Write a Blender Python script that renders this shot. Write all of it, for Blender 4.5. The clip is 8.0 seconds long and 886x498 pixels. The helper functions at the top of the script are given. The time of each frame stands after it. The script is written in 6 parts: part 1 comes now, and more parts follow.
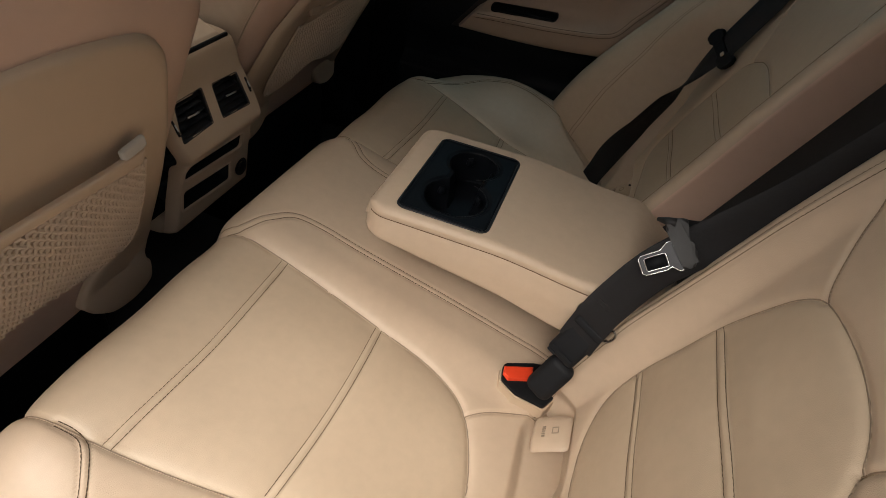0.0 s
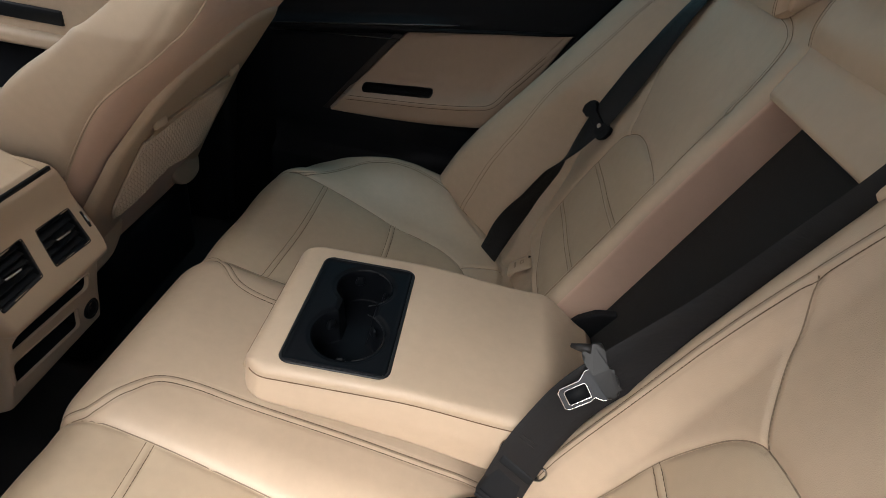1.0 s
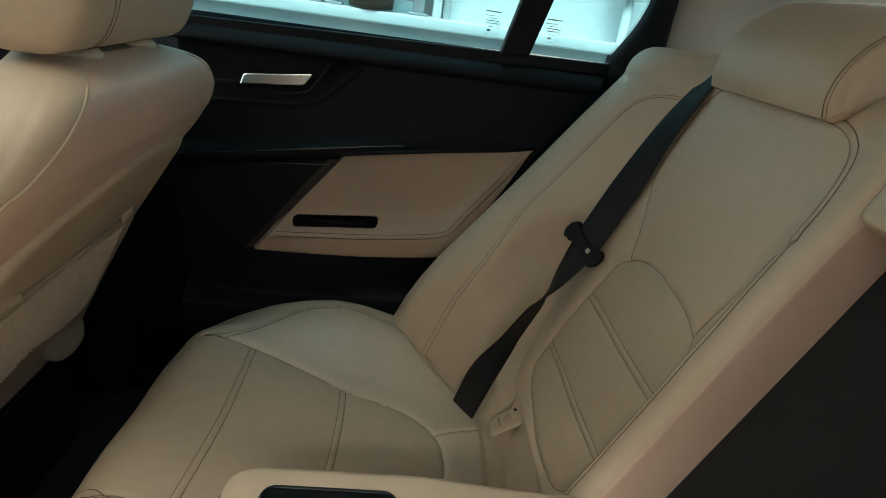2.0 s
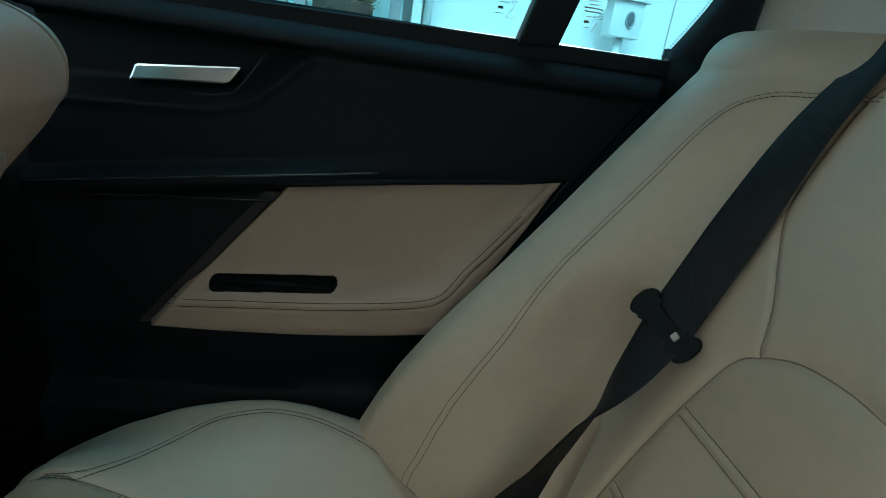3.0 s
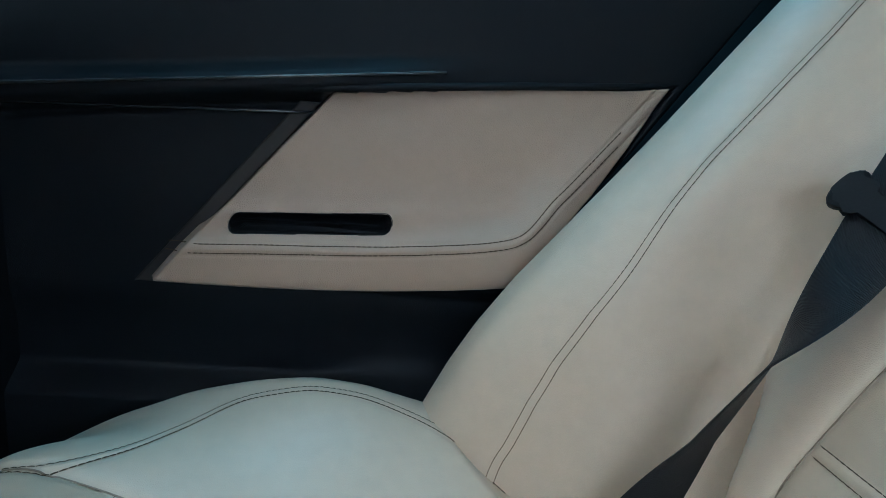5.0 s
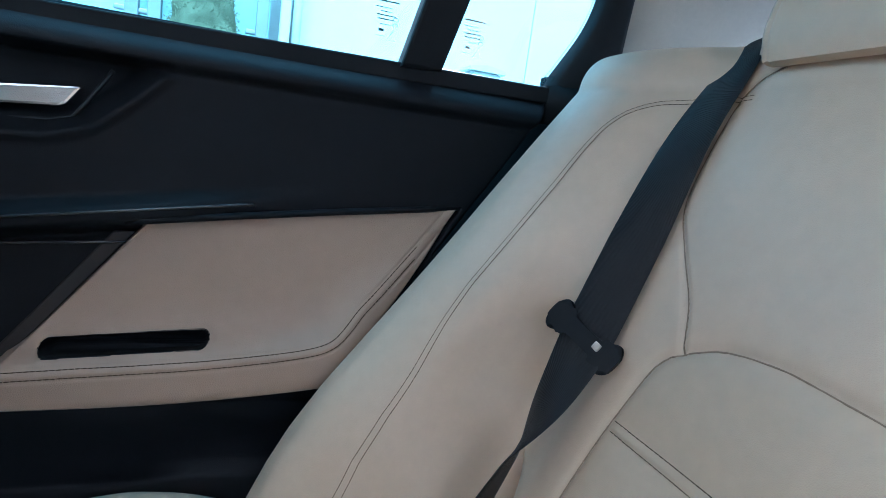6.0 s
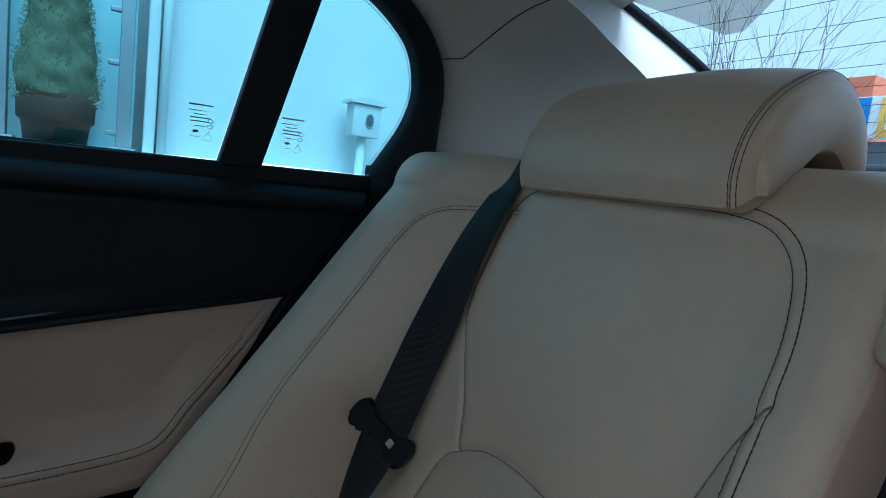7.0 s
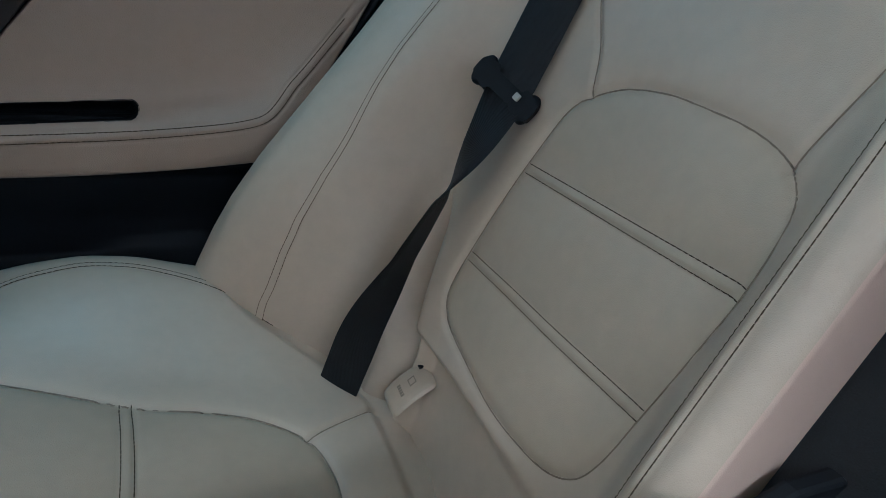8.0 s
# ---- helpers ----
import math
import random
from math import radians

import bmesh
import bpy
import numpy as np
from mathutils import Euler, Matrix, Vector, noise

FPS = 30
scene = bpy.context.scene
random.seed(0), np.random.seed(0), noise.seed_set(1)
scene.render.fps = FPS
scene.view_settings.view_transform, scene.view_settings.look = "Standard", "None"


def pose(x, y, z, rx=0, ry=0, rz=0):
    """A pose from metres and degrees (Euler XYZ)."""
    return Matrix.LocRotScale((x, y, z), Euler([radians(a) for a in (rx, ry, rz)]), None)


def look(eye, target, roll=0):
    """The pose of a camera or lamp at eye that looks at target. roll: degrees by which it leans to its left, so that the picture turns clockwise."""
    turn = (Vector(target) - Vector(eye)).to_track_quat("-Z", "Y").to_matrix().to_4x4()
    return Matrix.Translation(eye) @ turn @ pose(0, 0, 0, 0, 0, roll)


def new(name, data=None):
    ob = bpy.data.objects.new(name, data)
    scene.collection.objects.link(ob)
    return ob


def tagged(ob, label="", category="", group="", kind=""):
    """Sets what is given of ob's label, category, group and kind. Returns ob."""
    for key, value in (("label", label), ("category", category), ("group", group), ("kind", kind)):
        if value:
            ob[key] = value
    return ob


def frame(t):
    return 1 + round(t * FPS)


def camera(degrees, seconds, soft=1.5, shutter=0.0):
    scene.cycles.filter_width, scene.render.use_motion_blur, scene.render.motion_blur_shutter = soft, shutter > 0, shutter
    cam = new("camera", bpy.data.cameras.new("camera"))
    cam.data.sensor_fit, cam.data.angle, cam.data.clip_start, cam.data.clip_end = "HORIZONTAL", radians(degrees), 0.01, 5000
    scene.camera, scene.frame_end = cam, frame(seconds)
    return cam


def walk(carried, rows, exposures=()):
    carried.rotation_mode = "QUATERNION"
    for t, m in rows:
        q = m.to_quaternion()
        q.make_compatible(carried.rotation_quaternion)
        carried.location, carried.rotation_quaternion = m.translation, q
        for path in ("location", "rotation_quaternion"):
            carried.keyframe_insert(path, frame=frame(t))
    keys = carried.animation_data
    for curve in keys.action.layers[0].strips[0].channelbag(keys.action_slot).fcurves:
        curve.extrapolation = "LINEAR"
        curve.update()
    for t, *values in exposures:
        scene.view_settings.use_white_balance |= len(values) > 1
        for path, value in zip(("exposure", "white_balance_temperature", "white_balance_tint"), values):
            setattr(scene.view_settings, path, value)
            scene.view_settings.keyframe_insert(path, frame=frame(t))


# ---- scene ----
cam = camera(76.4, 8.0, 0.7)
EXPOSURES = [(0.0, 0.75, 6600, 10), (0.5, 0.92, 6500, 10), (1.0, 1.55, 6150, 8), (1.5, 1.62, 6000, 7), (2.0, 1.75, 6350, -3), (3.5, 1.8, 4600, -17), (4.2, 2.1, 4550, -8), (5.5, 3.35, 4550, -5), (6.0, 2.95, 4650, 3), (6.5, 2.08, 4800, 3), (7.0, 1.3, 4600, -3), (7.5, 1.15, 4850, 3), (8.0, 2.2, 4650, -2)]
PATH = [
    (0, (-0.095, -0.648, 0.901), (-0.4, 0.843, -0.396), 11.7),
    (0.2, (-0.079, -0.594, 0.924), (-0.307, 0.936, -0.343), 11.8),
    (0.5, (-0.073, -0.536, 0.953), (-0.219, 1.027, -0.285), 11.1),
    (0.8, (-0.098, -0.511, 0.955), (-0.159, 1.093, -0.238), 10.9),
    (1, (-0.118, -0.512, 0.944), (-0.139, 1.124, -0.206), 10.2),
    (1.2, (-0.14, -0.499, 0.921), (-0.113, 1.173, -0.177), 9.5),
    (1.5, (-0.158, -0.468, 0.921), (-0.049, 1.252, -0.095), 8.3),
    (1.8, (-0.179, -0.385, 0.909), (-0.012, 1.399, 0.018), 8.1),
    (2, (-0.185, -0.296, 0.897), (-0.005, 1.528, 0.095), 8.1),
    (2.2, (-0.197, -0.196, 0.885), (0.012, 1.657, 0.161), 8.1),
    (3.3, (-0.179, 0.044, 0.756), (0.086, 1.93, 0.146), 8.9),
    (3.5, (-0.184, 0.062, 0.733), (0.064, 1.958, 0.148), 8.6),
    (3.7, (-0.194, 0.078, 0.72), (0.049, 1.981, 0.153), 8.5),
    (4, (-0.207, 0.095, 0.733), (0.038, 2.003, 0.187), 8.4),
    (4.1, (-0.212, 0.106, 0.708), (0.022, 2.02, 0.177), 8.2),
    (4.2, (-0.222, 0.116, 0.683), (0.025, 2.03, 0.155), 8.2),
    (5.3, (-0.247, 0.136, 0.631), (0.071, 2.049, 0.144), 7.0),
    (5.5, (-0.22, 0.123, 0.63), (0.139, 2.053, 0.249), 6.6),
    (5.7, (-0.212, 0.096, 0.662), (0.265, 2.007, 0.313), 6.9),
    (6, (-0.19, 0.059, 0.731), (0.482, 1.916, 0.414), 7.7),
    (6.2, (-0.152, 0.04, 0.766), (0.554, 1.895, 0.519), 7.4),
    (6.5, (-0.13, 0.015, 0.805), (0.675, 1.837, 0.624), 7.1),
    (6.8, (-0.121, -0.002, 0.836), (0.79, 1.768, 0.644), 6.6),
    (7, (-0.12, -0.003, 0.837), (0.849, 1.731, 0.604), 6.9),
    (7.2, (-0.12, 0.002, 0.814), (0.896, 1.7, 0.525), 7.3),
    (7.5, (-0.161, 0.006, 0.768), (0.905, 1.631, 0.296), 8.3),
    (7.6, (-0.174, 0.007, 0.751), (0.878, 1.617, 0.2), 8.6),
    (7.8, (-0.185, 0.005, 0.701), (0.789, 1.611, 0.014), 8.7),
    (8, (-0.204, 0.0, 0.671), (0.691, 1.584, -0.158), 9.3),
]
walk(cam, [(t, look(eye, target, roll)) for t, eye, target, roll in PATH], EXPOSURES)

# ---- world, sun and exposure ----
world = bpy.data.worlds.new("sky")
scene.world = world
world.use_nodes = True
_nt = world.node_tree
_sky = _nt.nodes.new("ShaderNodeTexSky")
_sky.sky_type, _sky.sun_disc = "NISHITA", False
_sky.sun_elevation, _sky.sun_rotation = radians(55), radians(189)
_sky.air_density, _sky.dust_density, _sky.ozone_density = 0.6, 9.0, 0.3
_bg = _nt.nodes["Background"]
_bg.inputs["Strength"].default_value = 0.105
# thin bright cloud over the sky
_cloud = _nt.nodes.new("ShaderNodeMix")
_cloud.data_type = "RGBA"
_cloud.inputs[0].default_value = 0.55
_cloud.inputs[7].default_value = (5.2, 5.4, 5.6, 1)
_nt.links.new(_sky.outputs["Color"], _cloud.inputs[6])
_nt.links.new(_cloud.outputs[2], _bg.inputs["Color"])

sun = new("sun", bpy.data.lights.new("sun", "SUN"))
sun.data.energy, sun.data.angle, sun.data.color = 2.1, radians(40), (1.0, 0.95, 0.88)
sun.matrix_world = look((-0.6, -3.7, 5.3), (0, 0, 0))

# daylight from over the wall through the right-hand windows
sky_lamp = new("window_daylight", bpy.data.lights.new("window_daylight", "AREA"))
sky_lamp.data.shape, sky_lamp.data.size, sky_lamp.data.size_y = "RECTANGLE", 1.3, 0.5
sky_lamp.data.energy, sky_lamp.data.color = 4.6, (0.88, 0.97, 1.0)
sky_lamp.matrix_world = look((-0.15, 0.84, 1.95), (-0.15, 0.65, 0.60))

YC = 0.006


# ---- materials ----
def material(name, color, rough=0.5, metal=0.0, var=0.08, scale=8.0, bump=0.0, bscale=300.0, kind="noise", spec=0.5, wear=0.0):
    m = bpy.data.materials.new(name)
    m.use_nodes = True
    nt = m.node_tree
    n, l = nt.nodes, nt.links
    b = n["Principled BSDF"]
    b.inputs["Roughness"].default_value, b.inputs["Metallic"].default_value = rough, metal
    b.inputs["Specular IOR Level"].default_value = spec
    tc = n.new("ShaderNodeTexCoord")
    big = n.new("ShaderNodeTexNoise")
    big.inputs["Scale"].default_value, big.inputs["Detail"].default_value = scale, 6
    fine = n.new("ShaderNodeTexNoise")
    fine.inputs["Scale"].default_value, fine.inputs["Detail"].default_value = scale * 14, 4
    l.new(tc.outputs["Object"], big.inputs["Vector"])
    l.new(tc.outputs["Object"], fine.inputs["Vector"])
    mix = n.new("ShaderNodeMix")
    mix.data_type = "FLOAT"
    mix.inputs[0].default_value = 0.4
    l.new(big.outputs["Fac"], mix.inputs[2])
    l.new(fine.outputs["Fac"], mix.inputs[3])
    ramp = n.new("ShaderNodeValToRGB")
    e = ramp.color_ramp.elements
    e[0].position, e[1].position = 0.3, 0.7
    e[0].color = (*[c * (1 - var) for c in color], 1)
    e[1].color = (*[min(1, c * (1 + var)) for c in color], 1)
    l.new(mix.outputs[0], ramp.inputs[0])
    l.new(ramp.outputs[0], b.inputs["Base Color"])
    rr = n.new("ShaderNodeMapRange")
    rr.inputs[3].default_value, rr.inputs[4].default_value = max(0, rough - 0.08), min(1, rough + 0.1)
    l.new(big.outputs["Fac"], rr.inputs[0])
    l.new(rr.outputs[0], b.inputs["Roughness"])
    if bump:
        if kind == "pebble":
            t = n.new("ShaderNodeTexVoronoi")
            t.feature = "DISTANCE_TO_EDGE"
            t.inputs["Scale"].default_value = bscale
            out = t.outputs["Distance"]
        elif kind == "weave":
            t = n.new("ShaderNodeTexWave")
            t.inputs["Scale"].default_value, t.inputs["Distortion"].default_value = bscale, 0.4
            out = t.outputs["Fac"]
        else:
            t = n.new("ShaderNodeTexNoise")
            t.inputs["Scale"].default_value, t.inputs["Detail"].default_value = bscale, 3
            out = t.outputs["Fac"]
        l.new(tc.outputs["Object"], t.inputs["Vector"])
        bp = n.new("ShaderNodeBump")
        bp.inputs["Strength"].default_value, bp.inputs["Distance"].default_value = bump, 0.0006
        l.new(out, bp.inputs["Height"])
        if wear:
            bp2 = n.new("ShaderNodeBump")
            bp2.inputs["Strength"].default_value, bp2.inputs["Distance"].default_value = wear, 0.004
            w2 = n.new("ShaderNodeTexNoise")
            w2.inputs["Scale"].default_value, w2.inputs["Detail"].default_value = 22, 3
            l.new(tc.outputs["Object"], w2.inputs["Vector"])
            l.new(w2.outputs["Fac"], bp2.inputs["Height"])
            l.new(bp.outputs["Normal"], bp2.inputs["Normal"])
            bp = bp2
        l.new(bp.outputs["Normal"], b.inputs["Normal"])
    return m


LEATHER = material("beige_leather", (0.515, 0.402, 0.296), 0.42, var=0.07, scale=5, bump=0.32, bscale=800, kind="pebble", wear=0.14)
PERF = material("beige_leather_insert", (0.475, 0.375, 0.27), 0.46, var=0.07, scale=5, bump=0.32, bscale=800, kind="pebble", wear=0.14)
VINYL = material("pinkish_vinyl", (0.60, 0.425, 0.33), 0.5, var=0.04, scale=5, bump=0.25, bscale=800, kind="pebble")
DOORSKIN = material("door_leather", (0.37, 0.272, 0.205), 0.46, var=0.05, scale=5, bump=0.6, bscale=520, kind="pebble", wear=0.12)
SHELL = material("beige_plastic", (0.50, 0.385, 0.275), 0.5, var=0.03, scale=4, bump=0.2, bscale=900)
THREAD = material("dark_thread", (0.075, 0.052, 0.032), 0.8, var=0.2, scale=200, spec=0.1)
TANSEAM = material("brown_seam", (0.15, 0.095, 0.06), 0.8, var=0.2, scale=200, spec=0.1)
PALE = material("tan_thread", (0.24, 0.18, 0.125), 0.8, var=0.2, scale=200)
BLACK = material("black_trim", (0.0075, 0.0085, 0.011), 0.5, spec=0.13, var=0.15, scale=6, bump=0.3, bscale=1200)
GLOSS_LINE = material("gloss_black_line", (0.012, 0.013, 0.016), 0.22, var=0.1, scale=6, spec=0.6)
GLOSS = material("satin_black_plastic", (0.010, 0.011, 0.013), 0.36, var=0.15, scale=6, spec=0.3)
RUBBER = material("black_rubber", (0.009, 0.010, 0.012), 0.6, spec=0.15, var=0.2, scale=10, bump=0.2, bscale=500)
CARPET = material("black_carpet", (0.010, 0.010, 0.011), 0.95, var=0.35, scale=60, bump=0.8, bscale=900)
WEBBING = material("black_webbing", (0.0115, 0.0117, 0.0135), 0.5, var=0.15, scale=30, bump=0.4, bscale=420, kind="weave", spec=0.27)
GREYPLASTIC = material("dark_grey_plastic", (0.017, 0.0175, 0.019), 0.42, var=0.1, scale=20, bump=0.15, bscale=700, spec=0.35)
TRAY = material("gloss_black_tray", (0.005, 0.006, 0.008), 0.33, var=0.15, scale=6, spec=0.07)
CHROME = material("chrome", (0.75, 0.76, 0.78), 0.18, metal=1.0, var=0.03, scale=20)
STEEL = material("brushed_steel", (0.30, 0.30, 0.30), 0.16, metal=1.0, var=0.05, scale=60)
RED = material("red_plastic", (0.75, 0.06, 0.02), 0.4, var=0.04, scale=20)
# blade steel with the dark surroundings it mirrors put into its colour
DARK_REFLECTION = material("blade_dark_reflection", (0.035, 0.036, 0.039), 0.38, metal=0.6, var=0.08, scale=60, spec=0.3)
NET = material("beige_net_cord", (0.60, 0.48, 0.36), 0.75, var=0.1, scale=60)
HEADLINER = material("grey_headliner", (0.46, 0.43, 0.38), 0.9, var=0.05, scale=15, bump=0.4, bscale=1500)
# lighter than the headliner: daylight on the window reveal put into the colour
LIT_REVEAL = material("lit_reveal_cloth", (0.66, 0.65, 0.62), 0.85, var=0.03, scale=15, bump=0.3, bscale=1500)
PRINT = material("pale_print", (0.62, 0.66, 0.66), 0.6, var=0.02, scale=20)
INK = material("grey_ink", (0.30, 0.24, 0.18), 0.6, var=0.05, scale=40)
SHELF = material("dark_shelf_cloth", (0.02, 0.024, 0.032), 0.9, var=0.2, scale=40, bump=0.4, bscale=900)


def glass_material(name, tint):
    m = bpy.data.materials.new(name)
    m.use_nodes = True
    n, l = m.node_tree.nodes, m.node_tree.links
    n.remove(n["Principled BSDF"])
    tr, gl, mx = (n.new("ShaderNode" + k) for k in ("BsdfTransparent", "BsdfGlossy", "MixShader"))
    tr.inputs["Color"].default_value = (*tint, 1)
    gl.inputs["Roughness"].default_value = 0.02
    mx.inputs[0].default_value = 0.03
    l.new(tr.outputs[0], mx.inputs[1])
    l.new(gl.outputs[0], mx.inputs[2])
    l.new(mx.outputs[0], n["Material Output"].inputs["Surface"])
    return m


GLASS = glass_material("tinted_glass", (0.26, 0.48, 0.55))
CLEAR = glass_material("clear_glass", (0.86, 0.93, 0.94))


def light_panel_material(name, color):
    """A thin translucent sheet that lets daylight through, scattered."""
    m = bpy.data.materials.new(name)
    m.use_nodes = True
    n, l = m.node_tree.nodes, m.node_tree.links
    n.remove(n["Principled BSDF"])
    tl, df, mx = (n.new("ShaderNode" + k) for k in ("BsdfTranslucent", "BsdfDiffuse", "MixShader"))
    tx = n.new("ShaderNodeTexNoise")
    tx.inputs["Scale"].default_value = 260
    ramp = n.new("ShaderNodeValToRGB")
    ramp.color_ramp.elements[0].color = (*[c * 0.9 for c in color], 1)
    ramp.color_ramp.elements[1].color = (*color, 1)
    l.new(tx.outputs["Fac"], ramp.inputs[0])
    for node in (tl, df):
        l.new(ramp.outputs[0], node.inputs["Color"])
    mx.inputs[0].default_value = 0.45
    l.new(tl.outputs[0], mx.inputs[1])
    l.new(df.outputs[0], mx.inputs[2])
    l.new(mx.outputs[0], n["Material Output"].inputs["Surface"])
    return m


LIGHT_PANEL = light_panel_material("pale_light_panel", (0.78, 0.76, 0.70))


# ---- mesh helpers ----
def S(x, a, b):
    t = np.clip((np.asarray(x, float) - a) / (b - a), 0, 1)
    return t * t * (3 - 2 * t)


def thing(name, loc, label, category, group="", kind=""):
    e = new(name)
    e.location = loc
    e.empty_display_size = 0.05
    return tagged(e, label, category, group, kind)


def attach(ob, parent, label=""):
    if parent is not None:
        ob.parent = parent
        ob.matrix_parent_inverse = parent.matrix_basis.inverted()
    if label:
        ob["label"] = label
    return ob


def mesh(name, verts, faces, mat, parent=None, label="", smooth=True, normals=None):
    me = bpy.data.meshes.new(name)
    me.from_pydata([tuple(v) for v in verts], [], [tuple(f) for f in faces])
    me.materials.append(mat)
    if smooth:
        me.polygons.foreach_set("use_smooth", [True] * len(me.polygons))
    me.update()
    if normals is not None:
        me.normals_split_custom_set_from_vertices([tuple(v) for v in normals])
    return attach(new(name, me), parent, label)


def part(name, bm, mat, parent=None, label="", smooth=True):
    me = bpy.data.meshes.new(name)
    bmesh.ops.recalc_face_normals(bm, faces=bm.faces)
    bm.to_mesh(me)
    bm.free()
    me.materials.append(mat)
    if smooth:
        me.polygons.foreach_set("use_smooth", [True] * len(me.polygons))
    me.update()
    return attach(new(name, me), parent, label)


def grid_normals(P):
    du = np.gradient(P, axis=0)
    dv = np.gradient(P, axis=1)
    n = np.cross(du, dv)
    return n / np.maximum(np.linalg.norm(n, axis=2, keepdims=True), 1e-9)


def grid_faces(n, m, keep=None, flip=False):
    i, j = np.meshgrid(np.arange(n - 1), np.arange(m - 1), indexing="ij")
    a = i * m + j
    f = np.stack([a, a + m, a + m + 1, a + 1], axis=2)
    if flip:
        f = f[:, :, ::-1]
    f = f.reshape(-1, 4)
    return f if keep is None else f[keep.reshape(-1)]


def sheet(name, P, mat, parent=None, label="", keep=None, flip=False, soft=True):
    """A grid of points as one mesh; keep: which of its faces stay."""
    n, m = P.shape[:2]
    N = grid_normals(P).reshape(-1, 3) * (-1 if flip else 1)
    f = grid_faces(n, m, keep, flip)
    used = np.unique(f)
    back = np.zeros(n * m, int)
    back[used] = np.arange(len(used))
    return mesh(name, P.reshape(-1, 3)[used], back[f], mat, parent, label, True, N[used] if soft else None)


def tube(name, pts, r, mat, parent=None, label="", sides=8, closed=False):
    pts = [Vector(p) for p in pts]
    vs, fs = [], []
    k = len(pts)
    rs = r if hasattr(r, "__len__") else [r] * k
    ref = Vector((0.13, 0.27, 0.95))
    for i, p in enumerate(pts):
        a = pts[(i - 1) % k] if (closed or i > 0) else p
        b = pts[(i + 1) % k] if (closed or i < k - 1) else p
        t = (b - a).normalized()
        u = t.cross(ref)
        u = u.normalized() if u.length > 1e-4 else Vector((1, 0, 0))
        w = t.cross(u)
        for s in range(sides):
            ang = 2 * math.pi * s / sides
            vs.append(p + (u * math.cos(ang) + w * math.sin(ang)) * rs[i])
    for i in range(k if closed else k - 1):
        for s in range(sides):
            a, b = i * sides + s, i * sides + (s + 1) % sides
            c, d = ((i + 1) % k) * sides + s, ((i + 1) % k) * sides + (s + 1) % sides
            fs.append((a, b, d, c))
    if not closed:
        fs.append(tuple(range(sides))[::-1])
        fs.append(tuple((k - 1) * sides + s for s in range(sides)))
    return mesh(name, vs, fs, mat, parent, label)


def rbox(name, center, size, r, mat, parent=None, label="", turn=(0, 0, 0), seg=3, taper=None):
    bm = bmesh.new()
    bmesh.ops.create_cube(bm, size=1)
    for v in bm.verts:
        v.co = Vector((v.co.x * size[0], v.co.y * size[1], v.co.z * size[2]))
        if taper and v.co.z > 0:
            v.co.x *= taper[0]
            v.co.y *= taper[1]
    if r > 0:
        bmesh.ops.bevel(bm, geom=list(bm.edges), offset=r, segments=seg, profile=0.5, affect="EDGES")
    m = pose(*center, *turn)
    for v in bm.verts:
        v.co = m @ v.co
    return part(name, bm, mat, parent, label)


def prism(name, outline, depth, mat, parent=None, label="", to=None, r=0.0):
    """A flat outline (2D) given thickness and laid out by to(a, b, d)."""
    bm = bmesh.new()
    front = [bm.verts.new(to(a, b, 0)) for a, b in outline]
    back = [bm.verts.new(to(a, b, depth)) for a, b in outline]
    f1 = bm.faces.new(front)
    f2 = bm.faces.new(back[::-1])
    k = len(front)
    for i in range(k):
        bm.faces.new((front[i], front[(i + 1) % k], back[(i + 1) % k], back[i]))
    if r:
        bmesh.ops.bevel(bm, geom=list(f1.edges) + list(f2.edges), offset=r, segments=2, profile=0.5, affect="EDGES")
    return part(name, bm, mat, parent, label, smooth=False)


def rounded(corners, r, n=5):
    """A closed outline through 2D corners, each rounded with radius r."""
    out = []
    k = len(corners)
    for i in range(k):
        a, b, c = (Vector(corners[(i + o) % k]) for o in (-1, 0, 1))
        u, w = (a - b).normalized(), (c - b).normalized()
        half_angle = u.angle(w) / 2
        cut = min(r / math.tan(half_angle), 0.45 * (a - b).length, 0.45 * (c - b).length)
        p, q = b + u * cut, b + w * cut
        for m in range(n + 1):
            t = m / n
            out.append(tuple(p * (1 - t) ** 2 + b * 2 * t * (1 - t) + q * t * t))
    return out


def dense(pts, step=0.004):
    """A smooth line through 2D or 3D points, resampled evenly."""
    p = np.array(pts, float)
    if len(p) > 2:
        q = [p[0]]
        for i in range(len(p) - 1):
            a, b = p[max(i - 1, 0)], p[min(i + 2, len(p) - 1)]
            for t in np.linspace(0, 1, 13)[1:]:
                t2, t3 = t * t, t * t * t
                q.append(0.5 * (2 * p[i] + (p[i + 1] - a) * t + (2 * a - 5 * p[i] + 4 * p[i + 1] - b) * t2 + (3 * p[i] - a - 3 * p[i + 1] + b) * t3))
        p = np.array(q)
    d = np.r_[0, np.cumsum(np.linalg.norm(np.diff(p, axis=0), axis=1))]
    s = np.linspace(0, d[-1], max(2, int(d[-1] / step) + 1))
    return np.stack([np.interp(s, d, p[:, k]) for k in range(p.shape[1])], axis=1)


def shifted(line, off):
    """A 2D line moved sideways by off."""
    t = np.gradient(line, axis=0)
    t /= np.maximum(np.linalg.norm(t, axis=1, keepdims=True), 1e-9)
    return line + np.stack([-t[:, 1], t[:, 0]], axis=1) * off


